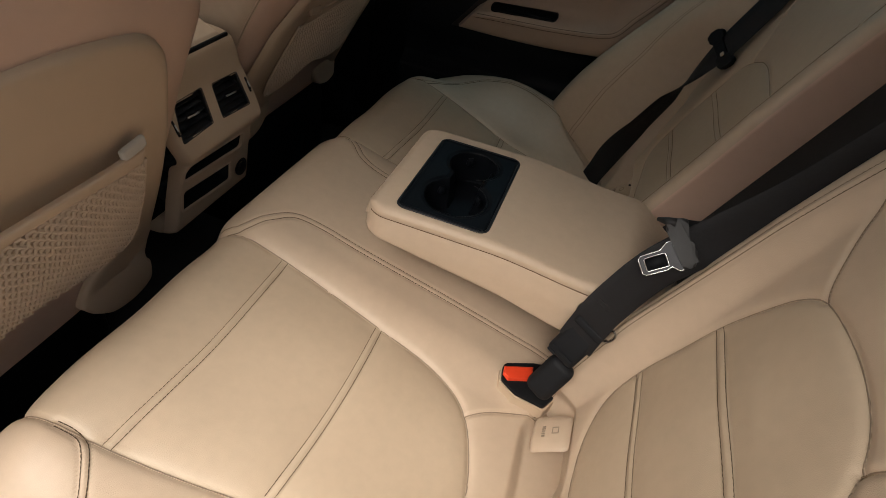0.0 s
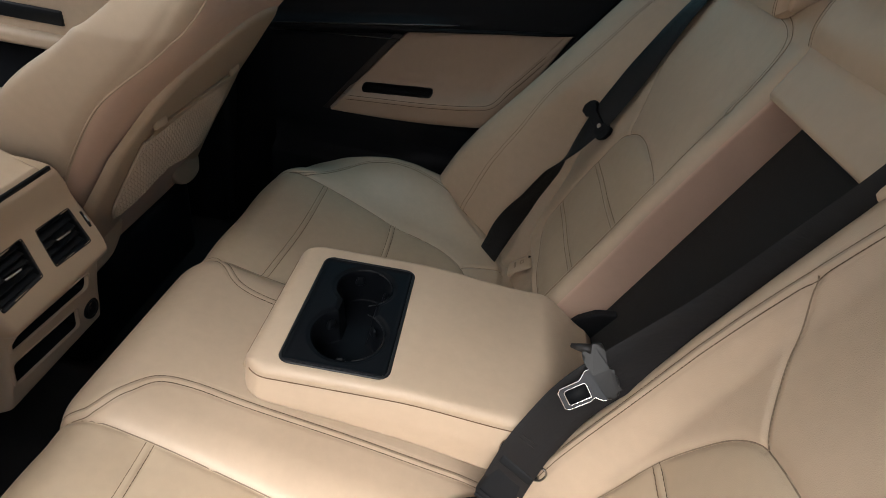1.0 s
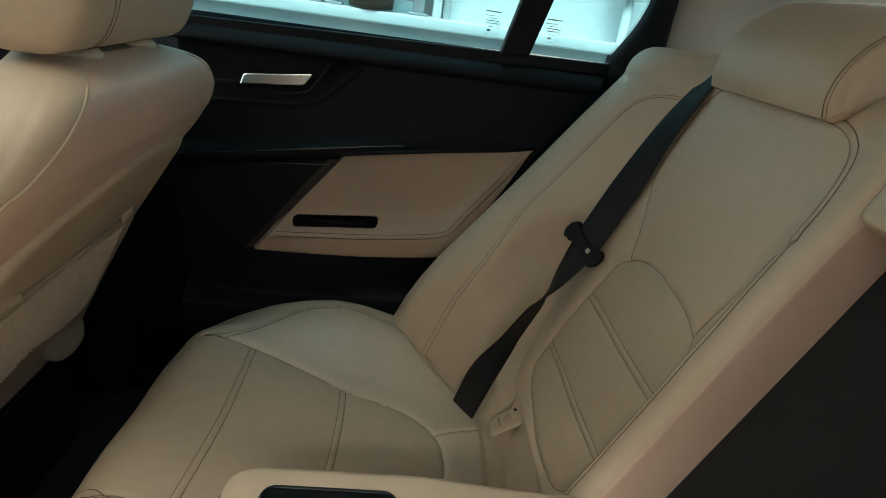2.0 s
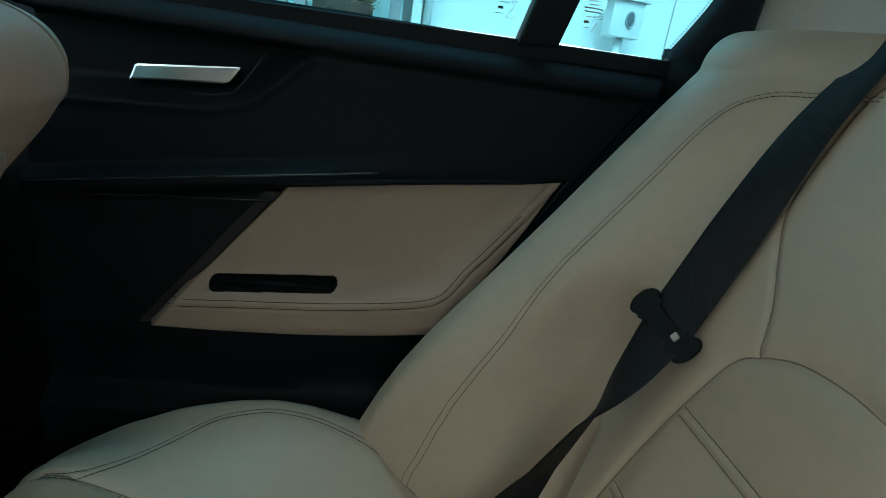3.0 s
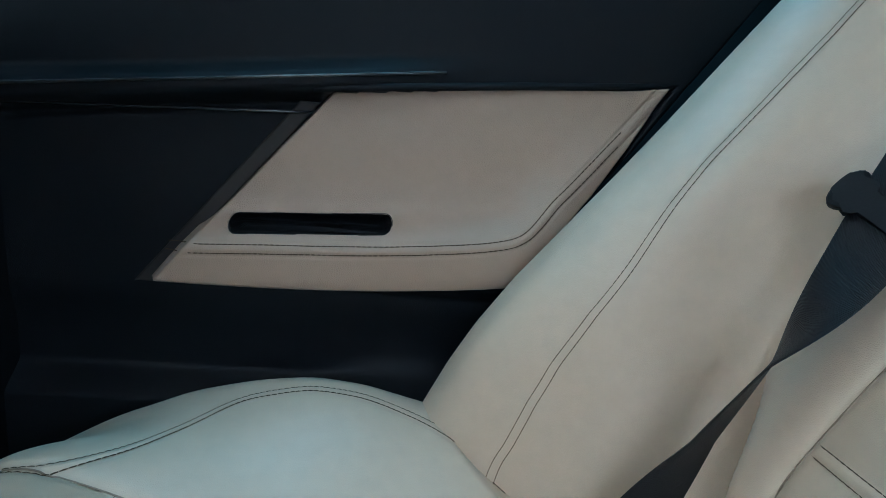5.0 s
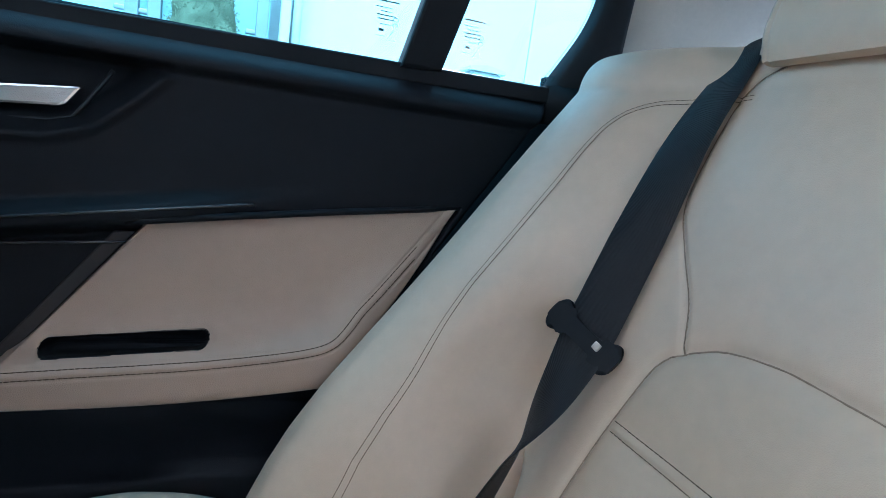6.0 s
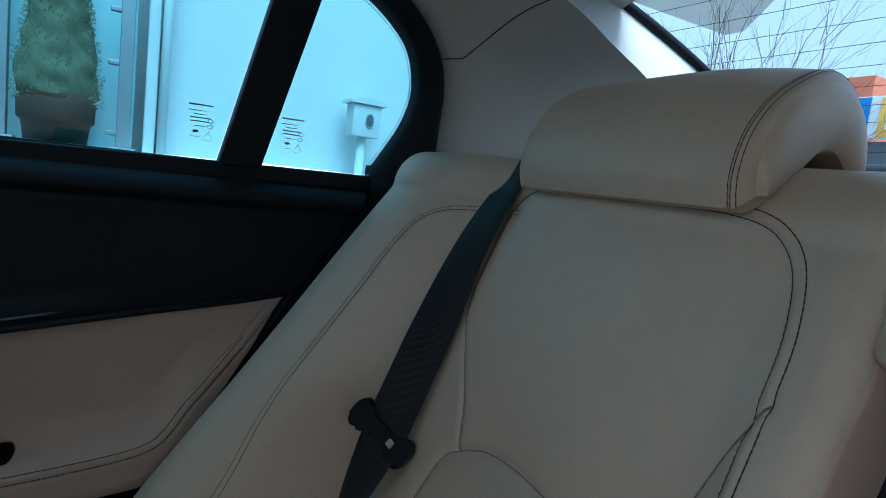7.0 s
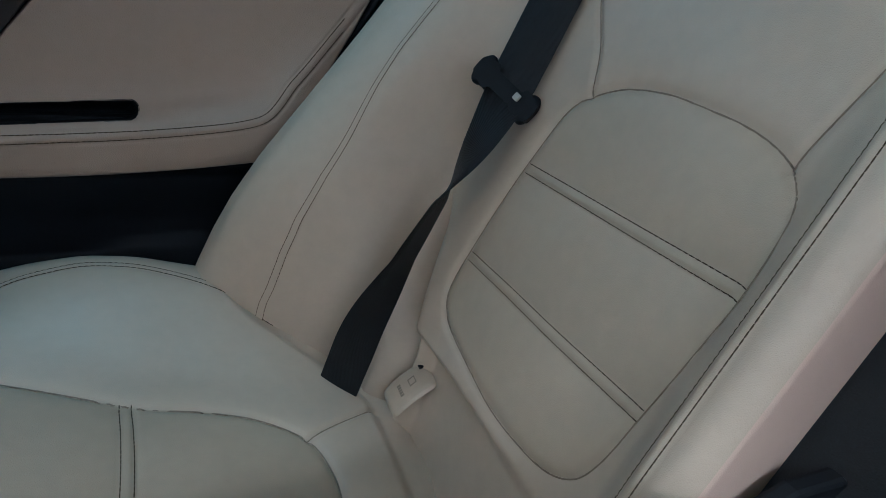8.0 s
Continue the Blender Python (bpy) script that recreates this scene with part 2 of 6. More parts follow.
def dist_to(A, B, line):
    """The distance of grid points (A, B) to a 2D line."""
    best = np.full(A.shape, 9.0)
    for (a0, b0), (a1, b1) in zip(line[:-1], line[1:]):
        da, db = a1 - a0, b1 - b0
        L = da * da + db * db + 1e-12
        t = np.clip(((A - a0) * da + (B - b0) * db) / L, 0, 1)
        best = np.minimum(best, np.hypot(A - a0 - t * da, B - b0 - t * db))
    return best


def inside(A, B, poly):
    res = np.zeros(A.shape, bool)
    k = len(poly)
    for i in range(k):
        (a0, b0), (a1, b1) = poly[i], poly[(i + 1) % k]
        c = ((b0 > B) != (b1 > B)) & (A < (a1 - a0) * (B - b0) / (b1 - b0 + 1e-12) + a0)
        res ^= c
    return res


def stitches(name, P, N, mat, parent, length=0.0050, gap=0.0004, r=0.00050, lift=0.0008):
    """Single stitches of thread along the 3D line P with normals N."""
    d = np.r_[0, np.cumsum(np.linalg.norm(np.diff(P, axis=0), axis=1))]
    vs, fs = [], []
    s = 0.0
    while s + length < d[-1]:
        a = np.array([np.interp(s, d, P[:, k]) for k in range(3)])
        b = np.array([np.interp(s + length, d, P[:, k]) for k in range(3)])
        n = np.array([np.interp(s, d, N[:, k]) for k in range(3)])
        t = b - a
        t /= np.linalg.norm(t) + 1e-9
        u = np.cross(t, n)
        u /= np.linalg.norm(u) + 1e-9
        k0 = len(vs)
        mid = (a + b) / 2 + n * lift
        for c, w in ((a + n * lift * 0.5, 0.7), (mid, 1.0), (b + n * lift * 0.5, 0.7)):
            vs += [c + u * r * w, c + n * r * w, c - u * r * w]
        for i in (0, 3):
            fs += [(k0 + i, k0 + i + 1, k0 + i + 4, k0 + i + 3), (k0 + i + 1, k0 + i + 2, k0 + i + 5, k0 + i + 4)]
        s += length + gap
    return mesh(name, vs, fs, mat, parent)


def ribbon(name, pts, across, width, thick, mat, parent, label=""):
    """A band of webbing along 3D points, with the direction across it at each."""
    P = dense(pts, 0.006)
    k = np.linspace(0, 1, len(pts))
    A = np.array(across, float)
    d0 = np.r_[0, np.cumsum(np.linalg.norm(np.diff(np.array(pts, float), axis=0), axis=1))]
    d1 = np.r_[0, np.cumsum(np.linalg.norm(np.diff(P, axis=0), axis=1))] * d0[-1] / max(1e-9, np.sum(np.linalg.norm(np.diff(P, axis=0), axis=1)))
    W = np.stack([np.interp(d1, d0, A[:, i]) for i in range(3)], axis=1)
    T = np.gradient(P, axis=0)
    T /= np.linalg.norm(T, axis=1, keepdims=True)
    W -= T * np.sum(W * T, axis=1, keepdims=True)
    W /= np.maximum(np.linalg.norm(W, axis=1, keepdims=True), 1e-6)
    N = np.cross(T, W)
    prof = [(-0.5, 0), (-0.48, 0.5), (-0.2, 0.62), (0.2, 0.62), (0.48, 0.5), (0.5, 0), (0.48, -0.5), (0.2, -0.62), (-0.2, -0.62), (-0.48, -0.5), (-0.5, 0)]
    G = np.stack([P + W * a * width + N * b * thick for a, b in prof], axis=1)
    return sheet(name, G, mat, parent, label, soft=False)


# ---- rear seat cushion ----
def roll(p, p0, r):
    """A flat run up to p0 that then turns down with radius r: how far out, and how far down."""
    p = np.asarray(p, float)
    a = np.clip((p - p0) / r, 0, math.pi / 2)
    down = np.maximum(p - p0 - r * math.pi / 2, 0)
    return np.where(p < p0, p, p0 + r * np.sin(a)), np.where(p < p0, 0, r * (1 - np.cos(a)) + down)


SEAT_INSERT = [(-0.80, 0.150), (-0.60, 0.152), (-0.495, 0.155), (-0.41, 0.158), (-0.33, 0.165), (-0.26, 0.172), (-0.185, 0.18), (-0.137, 0.197),
               (-0.108, 0.225), (-0.088, 0.27), (-0.075, 0.32), (-0.074, 0.36), (-0.088, 0.402), (-0.13, 0.43), (-0.18, 0.440), (-0.227, 0.443),
               (-0.30, 0.462), (-0.38, 0.476), (-0.46, 0.483), (-0.60, 0.485), (-0.80, 0.485)]
SEAT_BOLSTER = [(-0.47, 0.483), (-0.44, 0.485), (-0.415, 0.512), (-0.385, 0.558), (-0.35, 0.598), (-0.31, 0.612), (-0.26, 0.617), (-0.20, 0.612), (-0.15, 0.598), (-0.09, 0.565)]
MID_ARC = [(-0.80, 0.163), (-0.60, 0.163), (-0.50, 0.163), (-0.475, 0.158), (-0.455, 0.142), (-0.43, 0.115), (-0.40, 0.104), (-0.35, 0.102), (-0.25, 0.100), (0.0, 0.096)]
MID_ARC_LEFT = [(-0.80, 0.150), (-0.60, 0.150), (-0.50, 0.150), (-0.478, 0.142), (-0.462, 0.116), (-0.44, 0.088), (-0.40, 0.079), (-0.33, 0.078), (-0.20, 0.072), (-0.07, 0.069), (0.0, 0.066)]
INSERT_LINE = dense(SEAT_INSERT, 0.006)
BOLSTER_LINE = dense(SEAT_BOLSTER, 0.006)
MID_LINE = dense(MID_ARC, 0.006)
MID_LINE_LEFT = dense(MID_ARC_LEFT, 0.006)
REAR_SEAM = dense([(-0.088, 0.402), (-0.05, 0.425), (0.0, 0.452)], 0.006)
INNER_SEAM = dense([(-0.108, 0.222), (-0.090, 0.206), (-0.071, 0.193), (-0.033, 0.173), (-0.014, 0.164)], 0.005)
CROSS = [-0.405, -0.253]


def cross_line(q, side):
    lo = np.interp(q, [-0.405, -0.253], [0.159, 0.173])
    hi = np.interp(q, [-0.405, -0.253], [0.480, 0.448])
    v = np.linspace(lo, hi, 60)
    return np.stack([q + 0.03 * side * v + 0.006 * np.sin(np.linspace(0, math.pi, 60)), v], axis=1)


EDGE_Q = np.linspace(-0.90, 0.10, 251)
EDGE_X = np.interp(EDGE_Q, [-0.9, -0.64, -0.60, -0.575, -0.555, -0.53, 0.1], [-0.567, -0.567, -0.566, -0.561, -0.550, -0.53, 0.1])
EDGE_Z = np.interp(EDGE_Q, [-0.90, -0.64, -0.60, -0.56, -0.515, -0.454, -0.393, -0.331, -0.28, -0.23, -0.175, -0.14, -0.11, -0.08, -0.04, 0.0, 0.1], [-0.08, 0.172, 0.208, 0.240, 0.268, 0.303, 0.330, 0.346, 0.353, 0.348, 0.332, 0.322, 0.314, 0.302, 0.286, 0.270, 0.240])
SMOOTH = np.hanning(15)[1:-1] / np.hanning(15).sum()
EDGE_Z = np.convolve(np.pad(EDGE_Z, 6, mode="edge"), SMOOTH, "valid")


def near_line(v, p):
    """On the left the outer seams lie a little further in."""
    return v + np.where(np.asarray(p) < 0, 0.014 * S(v, 0.30, 0.44), 0)


def on_side(line, side):
    """A seam line as it runs on that side of the cushion."""
    out = np.array(line, float)
    if side < 0:
        out[:, 1] -= 0.014 * S(out[:, 1], 0.308, 0.452)
    return out


def cushion_point(q, p):
    """The cushion's skin; q runs from the front (minus) to the back, p across."""
    q, p = np.broadcast_arrays(np.asarray(q, float), np.asarray(p, float))
    side = np.sign(p) + (p == 0)
    v, drop = roll(np.abs(p), 0.628, 0.03)
    a0 = -0.451 + 0.024 * p
    r = 0.052
    turn = np.clip((a0 - q) / r, 0, 1.853)
    more = np.maximum(a0 - q - 1.853 * r, 0)
    cx, cz = a0 - 0.279 * r, 0.233 - 0.29 * a0 - 0.96 * r
    top = q >= a0
    nx, nz = np.sin(math.radians(16.2) - turn), np.cos(math.radians(16.2) - turn)
    x = np.where(top, q, cx + r * nx)
    z = np.where(top, 0.233 - 0.29 * q, cz + r * nz - more)
    nx, nz = np.where(top, 0.279, nx), np.where(top, 0.96, nz)
    # height over the plain profile
    w = S(v, 0.470, 0.625)
    x = x * (1 - w) + np.interp(q, EDGE_Q, EDGE_X) * w
    z = z * (1 - w) + np.interp(q, EDGE_Q, EDGE_Z) * w
    h = np.zeros(q.shape)
    h = h + 0.010 * S(v, 0.19, 0.12) * S(q, 0.02, -0.06)
    vi = near_line(v, p)
    dl = dist_to(q, vi, INSERT_LINE[::2])
    ins = inside(q, vi, [tuple(t) for t in INSERT_LINE[::2]])
    fade = 1 - np.exp(-(dl / 0.006) ** 2)
    h = h + np.where(ins, 0.006 * (1 - np.exp(-dl / 0.014)) - 0.001, 0.006 * (1 - np.exp(-dl / 0.012)))
    h = h - 0.0018 * np.exp(-(dl / 0.0040) ** 2)
    for c in CROSS:
        d = np.abs(q - c - 0.03 * p - 0.006 * np.sin(np.clip((v - 0.16) / 0.30, 0, 1) * math.pi))
        w = ins * fade
        h = h - w * 0.004 * np.exp(-(d / 0.02) ** 2) + w * 0.0016 * np.exp(-(d / 0.0035) ** 2) - w * 0.0010 * np.exp(-((d - 0.0050) / 0.0022) ** 2)
    dm = np.where(p < 0, dist_to(q, vi, MID_LINE_LEFT[::2]), dist_to(q, vi, MID_LINE[::2]))
    for d, gap in ((dist_to(q, vi, BOLSTER_LINE[::2]), 0.0042), (dm, 0.0050)):
        h = h + 0.0010 * np.exp(-(d / 0.0040) ** 2) - 0.0015 * np.exp(-((d - gap) / 0.0022) ** 2)
    d = dist_to(q, v, REAR_SEAM)
    h = h - 0.0035 * np.exp(-(d / 0.003) ** 2)
    h = h - 0.0030 * np.exp(-(dist_to(q, v, INNER_SEAM) / 0.003) ** 2) * (p < 0)
    h = h + 0.0022 * np.sin(11 * q + 17 * p) * np.sin(23 * p - 9 * q + 1) * S(v, 0.1, 0.2)
    h = h * S(more, 0.2, 0.0)
    x, z = x + nx * h, z + nz * h
    # the rear edge rolls down where it meets the backrest
    rear = np.interp(v, [0.12, 0.155, 0.19, 0.44, 0.475, 0.515, 0.555, 0.59, 0.64], [0.032, -0.020, -0.012, 0.002, 0.000, -0.036, -0.095, -0.128, -0.140])
    rear = rear - np.where(p < 0, 0.016, 0.0) * S(v, 0.16, 0.20) * S(v, 0.46, 0.40)
    near = (q - rear) / (1 + 1.1 * S(v, 0.46, 0.50) * S(v, 0.60, 0.57))
    z = z - 0.011 * S(near, -0.013, 0.003)
    z = np.maximum(z - drop, 0.06)
    return np.stack([x, YC + side * v, z], axis=-1)


def on_surface(f, line, side=1):
    """Points and normals where the 2D line lies on the surface f."""
    a, b = line[:, 0], line[:, 1] * side
    P = f(a, b)
    e = 0.002
    N = np.cross(f(a + e, b) - P, f(a, b + e) - P)
    N /= np.maximum(np.linalg.norm(N, axis=1, keepdims=True), 1e-9)
    return P, N


bench = thing("rear_bench_cushion", (-0.25, YC, 0.06), "beige leather rear bench cushion with stitched seams, on the car floor", "car seat")
qs = np.concatenate([np.linspace(-0.80, -0.56, 14)[:-1], np.arange(-0.56, 0.06, 0.0026)])
ps = np.concatenate([np.linspace(-0.86, -0.70, 6)[:-1], np.arange(-0.70, 0.7001, 0.0028), np.linspace(0.70, 0.86, 6)[1:]])
Q, V = np.meshgrid(qs, ps, indexing="ij")
G = cushion_point(Q, V)
Qm, Vm = (Q[1:, 1:] + Q[:-1, :-1]) / 2, (V[1:, 1:] + V[:-1, :-1]) / 2
poly = [tuple(t) for t in INSERT_LINE]
right, left = inside(Qm, Vm, poly), inside(Qm, near_line(-Vm, Vm), poly)
mid = (np.abs(Vm) < 0.20) & ~right & ~left
for nm, k, mt in (("seat_insert", right, PERF), ("seat_insert", left, PERF), ("centre_panel", mid, LEATHER),
                  ("side_bolster", ~mid & ~right & (Vm > 0), LEATHER), ("side_bolster", ~mid & ~left & (Vm < 0), LEATHER)):
    sheet(nm, G, mt, bench, keep=k)
for side in (1, -1):
    for c in CROSS:
        for o in (-0.0044, 0.0044):
            P, N = on_surface(cushion_point, on_side(cross_line(c, side) + np.array([o, 0]), side), side)
            stitches("stitching", P, N * (1 if N[0, 2] > 0 else -1), THREAD, bench)
    for line in (dense(SEAT_INSERT, 0.004), REAR_SEAM) + ((INNER_SEAM,) if side < 0 else ()):
        P, N = on_surface(cushion_point, on_side(line, side), side)
        tube("seam", P + N * (0.0004 if N[len(N) // 2, 2] > 0 else -0.0004), 0.0007, PALE, bench, sides=5)
    for line, wide in ((dense(SEAT_BOLSTER, 0.003), 0.0030), (dense(MID_ARC if side > 0 else MID_ARC_LEFT, 0.003), 0.0042)):
        for o in (-wide, wide):
            P, N = on_surface(cushion_point, on_side(shifted(line, o), side), side)
            stitches("stitching", P, N * (1 if N[-1, 2] > 0 else -1), THREAD, bench, r=0.00058)


# ---- rear backrest ----
LUMBAR = [(0.600, 0.396), (0.612, 0.375), (0.621, 0.350), (0.625, 0.310), (0.623, 0.275), (0.619, 0.235), (0.610, 0.204), (0.597, 0.188), (0.577, 0.178), (0.535, 0.175), (0.490, 0.181),
          (0.434, 0.188), (0.387, 0.195), (0.362, 0.208), (0.348, 0.239), (0.345, 0.299), (0.351, 0.350), (0.360, 0.397), (0.371, 0.423), (0.393, 0.438), (0.447, 0.434), (0.500, 0.427),
          (0.537, 0.420), (0.583, 0.408), (0.600, 0.396)]
LUMBAR_LEFT = [(0.600, 0.398), (0.613, 0.378), (0.622, 0.350), (0.626, 0.310), (0.624, 0.270), (0.615, 0.229), (0.597, 0.209), (0.570, 0.196), (0.517, 0.181), (0.456, 0.176), (0.405, 0.172), (0.362, 0.176),
               (0.335, 0.190), (0.315, 0.215), (0.305, 0.245), (0.302, 0.298), (0.307, 0.350), (0.322, 0.400), (0.350, 0.432), (0.393, 0.440), (0.447, 0.434), (0.537, 0.420), (0.583, 0.409), (0.600, 0.398)]
INBOARD = [(0.842, 0.262), (0.841, 0.228), (0.837, 0.200), (0.828, 0.183), (0.811, 0.169), (0.785, 0.160), (0.757, 0.156), (0.69, 0.153), (0.634, 0.150), (0.55, 0.150), (0.43, 0.149), (0.22, 0.149)]
INBOARD_LEFT = [(0.842, 0.255), (0.840, 0.220), (0.834, 0.190), (0.822, 0.166), (0.80, 0.150), (0.77, 0.144), (0.72, 0.140), (0.66, 0.136), (0.60, 0.134), (0.527, 0.133), (0.436, 0.133), (0.328, 0.136), (0.22, 0.138)]
DIAGONAL = [(0.742, 0.152), (0.735, 0.156), (0.707, 0.167), (0.660, 0.181), (0.604, 0.196)]
DIAGONAL_LEFT = [(0.719, 0.141), (0.689, 0.159), (0.662, 0.176), (0.637, 0.202), (0.615, 0.229)]
UPPER_OUT = [(0.850, 0.39), (0.846, 0.41), (0.832, 0.442), (0.812, 0.456), (0.76, 0.460), (0.715, 0.456), (0.680, 0.432), (0.640, 0.401), (0.606, 0.388)]
FLANK = [(0.815, 0.440), (0.814, 0.48), (0.812, 0.505), (0.808, 0.531), (0.793, 0.552), (0.761, 0.561), (0.681, 0.563), (0.591, 0.562), (0.502, 0.558), (0.415, 0.562), (0.342, 0.567), (0.30, 0.571), (0.2, 0.572)]
# where the padded backrest rolls down into the fold beside its fixed outer flank
ROLL_S, ROLL_V = [0.26, 0.34, 0.40, 0.46, 0.52, 0.57, 0.61, 0.66, 0.72], [0.492, 0.481, 0.472, 0.460, 0.446, 0.430, 0.424, 0.444, 0.462]
FOLD_S, FOLD_V = [0.24, 0.30, 0.335, 0.367, 0.42, 0.47, 0.52, 0.58, 0.66], [0.452, 0.462, 0.474, 0.487, 0.502, 0.514, 0.518, 0.516, 0.510]


def seams(side):
    if side > 0:
        lines = {"lumbar": LUMBAR, "inboard": INBOARD, "diagonal": DIAGONAL, "slope": (0.184, 0.146), "inner": 0.138, "cross": (0.530, 0.432), "foot": 0.330, "tuck": (0.22, 0.40, 0.45, 0.49)}
    else:
        lines = {"lumbar": LUMBAR_LEFT, "inboard": INBOARD_LEFT, "diagonal": DIAGONAL_LEFT, "slope": (0.172, 0.132), "inner": 0.127, "cross": (0.512, 0.402), "foot": 0.287, "tuck": (0.13, 0.17, 0.23, 0.32)}
    lines["upper"], lines["flank"] = UPPER_OUT, FLANK
    return lines


def back_point(s, p, K):
    """The backrest's skin; s is the height, p across (one side only, positive)."""
    s, p = np.broadcast_arrays(np.asarray(s, float), np.asarray(p, float))
    v, out_drop = roll(p, 0.632, 0.025)
    inn, in_drop = roll(-p, -K["inner"], 0.020)
    v = np.where(p < K["inner"], -inn, v)
    top0, rt = 0.826, 0.046
    over = np.maximum(s - top0, 0)
    a = np.clip(over / rt, 0, math.pi / 2)
    z = np.where(s < top0, s, top0 + rt * np.sin(a))
    back = np.where(s < top0, 0, rt * (1 - np.cos(a)) + np.maximum(over - rt * math.pi / 2, 0))
    zz = np.minimum(z, top0)
    A = 0.08 + 0.36 * (zz - 0.44)
    # the flank stands steeper at its foot
    B = 0.043 + 0.72 * (zz - 0.658) + np.interp(zz, [0.16, 0.22, 0.26, 0.30, 0.34, 0.38, 0.42, 0.47], [0.160, 0.118, 0.092, 0.066, 0.042, 0.022, 0.008, 0.0]) * (1 - 0.45 * S(v, 0.56, 0.64))
    rv = np.interp(s, ROLL_S, ROLL_V)
    fv = np.interp(s, FOLD_S, FOLD_V)
    cleft = S(s, 0.50, 0.41)
    w = S(v, rv, 0.614) * (1 - S(s, 0.74, 0.48) * (1 - S(v, fv - 0.004, fv + 0.036)))
    x = A + (B - A) * w
    x = x - np.interp(zz, [0.30, 0.43, 0.614, 0.765, 0.83], [0.036, 0.035, 0.024, 0.008, 0.004]) * S(v, *K["slope"])
    h = 0.0 * x
    dl = dist_to(s, v, K["fine"][::2])
    ins = inside(s, v, [tuple(t) for t in K["fine"][::2]])
    fade = 1 - np.exp(-(dl / 0.006) ** 2)
    h = h + np.where(ins, 0.0040 * (1 - np.exp(-dl / 0.010)), 0.004 * (1 - np.exp(-dl / 0.010)))
    h = h - 0.0018 * np.exp(-(dl / 0.0040) ** 2)
    for c in K["cross"]:
        d = np.abs(s - c)
        h = h + ins * fade * (-0.004 * np.exp(-(d / 0.02) ** 2) + 0.0016 * np.exp(-(d / 0.0035) ** 2) - 0.0010 * np.exp(-((d - 0.0050) / 0.0022) ** 2))
    for line, gap in ((K["inboard"], 0.0044), (K["flank"], 0.0030)):
        d = dist_to(s, v, line)
        h = h + 0.0012 * np.exp(-(d / 0.004) ** 2) - 0.0012 * np.exp(-((d - gap) / 0.0024) ** 2)
    for line in (K["diagonal"], K["upper"]):
        h = h - 0.0030 * np.exp(-(dist_to(s, v, line) / 0.003) ** 2)
    # the padded edge rolls back into the fold before the fixed outer flank
    h = h - cleft * (0.016 * S(v, fv - 0.032, fv) ** 2 + 0.030 * S(v, fv - 0.003, fv + 0.006)) * S(v, fv + 0.040, fv + 0.012)
    # below its foot the padding tucks under
    t0, t1, t2, t3 = K["tuck"]
    h = h - (0.008 + 0.026 * S(v, t0, t1) * S(v, t3, t2)) * S(s, K["foot"] + 0.006, K["foot"] - 0.014) * S(v, fv + 0.01, fv - 0.03)
    h = h + 0.0018 * np.sin(13 * s + 19 * v) * np.sin(21 * v - 8 * s + 2)
    x = x - 0.94 * h + back + out_drop + in_drop
    z = z + 0.34 * h * (s < top0) + h * (s >= top0) * 0.6
    return np.stack([x, v, z], axis=-1)


def backrest(side):
    lines = seams(side)
    K = dict(lines, fine=dense(lines["lumbar"], 0.006), **{k: dense(lines[k], 0.012) for k in ("inboard", "diagonal", "upper", "flank")})

    def f(s, p):
        P = back_point(s, p, K)
        P[..., 1] = YC + side * P[..., 1]
        return P

    b = thing("rear_seat_back", (0.1, YC + side * 0.38, 0.2), "beige leather rear backrest with stitched lumbar panel and side flank", "car seat", "rear backrests")
    ss = np.concatenate([np.linspace(0.16, 0.26, 12)[:-1], np.arange(0.26, 0.93, 0.0026), np.linspace(0.93, 1.02, 6)])
    pp = np.concatenate([np.linspace(0.02, 0.11, 8)[:-1], np.arange(0.11, 0.68, 0.0026), np.linspace(0.68, 0.80, 8)])
    A, Bv = np.meshgrid(ss, pp, indexing="ij")
    G = f(A, Bv)
    Am, Bm = (A[1:, 1:] + A[:-1, :-1]) / 2, (Bv[1:, 1:] + Bv[:-1, :-1]) / 2
    lum = inside(Am, Bm, [tuple(t) for t in K["fine"]])
    flank = (Bm > np.interp(Am, FOLD_S, FOLD_V) + 0.010) & ~lum
    wall = Bm < K["inner"] - 0.022
    fl = side > 0
    sheet("lumbar_panel", G, PERF, b, keep=lum, flip=fl)
    sheet("side_flank", G, LEATHER, b, keep=flank, flip=fl)
    sheet("inner_wall", G, VINYL, b, "pinkish inner side wall of the armrest recess", keep=wall, flip=fl)
    sheet("back_panel", G, LEATHER, b, keep=~lum & ~flank & ~wall, flip=fl)

    def sew(line, offs, mat, **kw):
        for o in offs:
            P, N = on_surface(f, shifted(line, o), 1)
            N = N * np.where(N[:, :1] < 0, 1, -1)
            stitches("stitching", P, N, mat, b, **kw)

    sew(dense(lines["inboard"], 0.003), (-0.0036, 0.0036), THREAD, length=0.0046, gap=0.0003, r=0.00046)
    sew(dense(FLANK, 0.003), (-0.0018, 0.0018), THREAD, r=0.0004)
    rim = K["fine"]
    for c in lines["cross"]:
        near = rim[np.abs(rim[:, 0] - c) < 0.008, 1]
        sew(np.stack([np.full(70, c), np.linspace(near.min() + 0.001, near.max() - 0.001, 70)], axis=1), (-0.0044, 0.0044), THREAD)
    for key in ("lumbar", "diagonal", "upper"):
        P, N = on_surface(f, dense(lines[key], 0.004), 1)
        N = N * np.where(N[:, :1] < 0, 1, -1)
        tube("seam", P + N * 0.0004, 0.0007, PALE, b, sides=5)
    return b


for side in (1, -1):
    backrest(side)

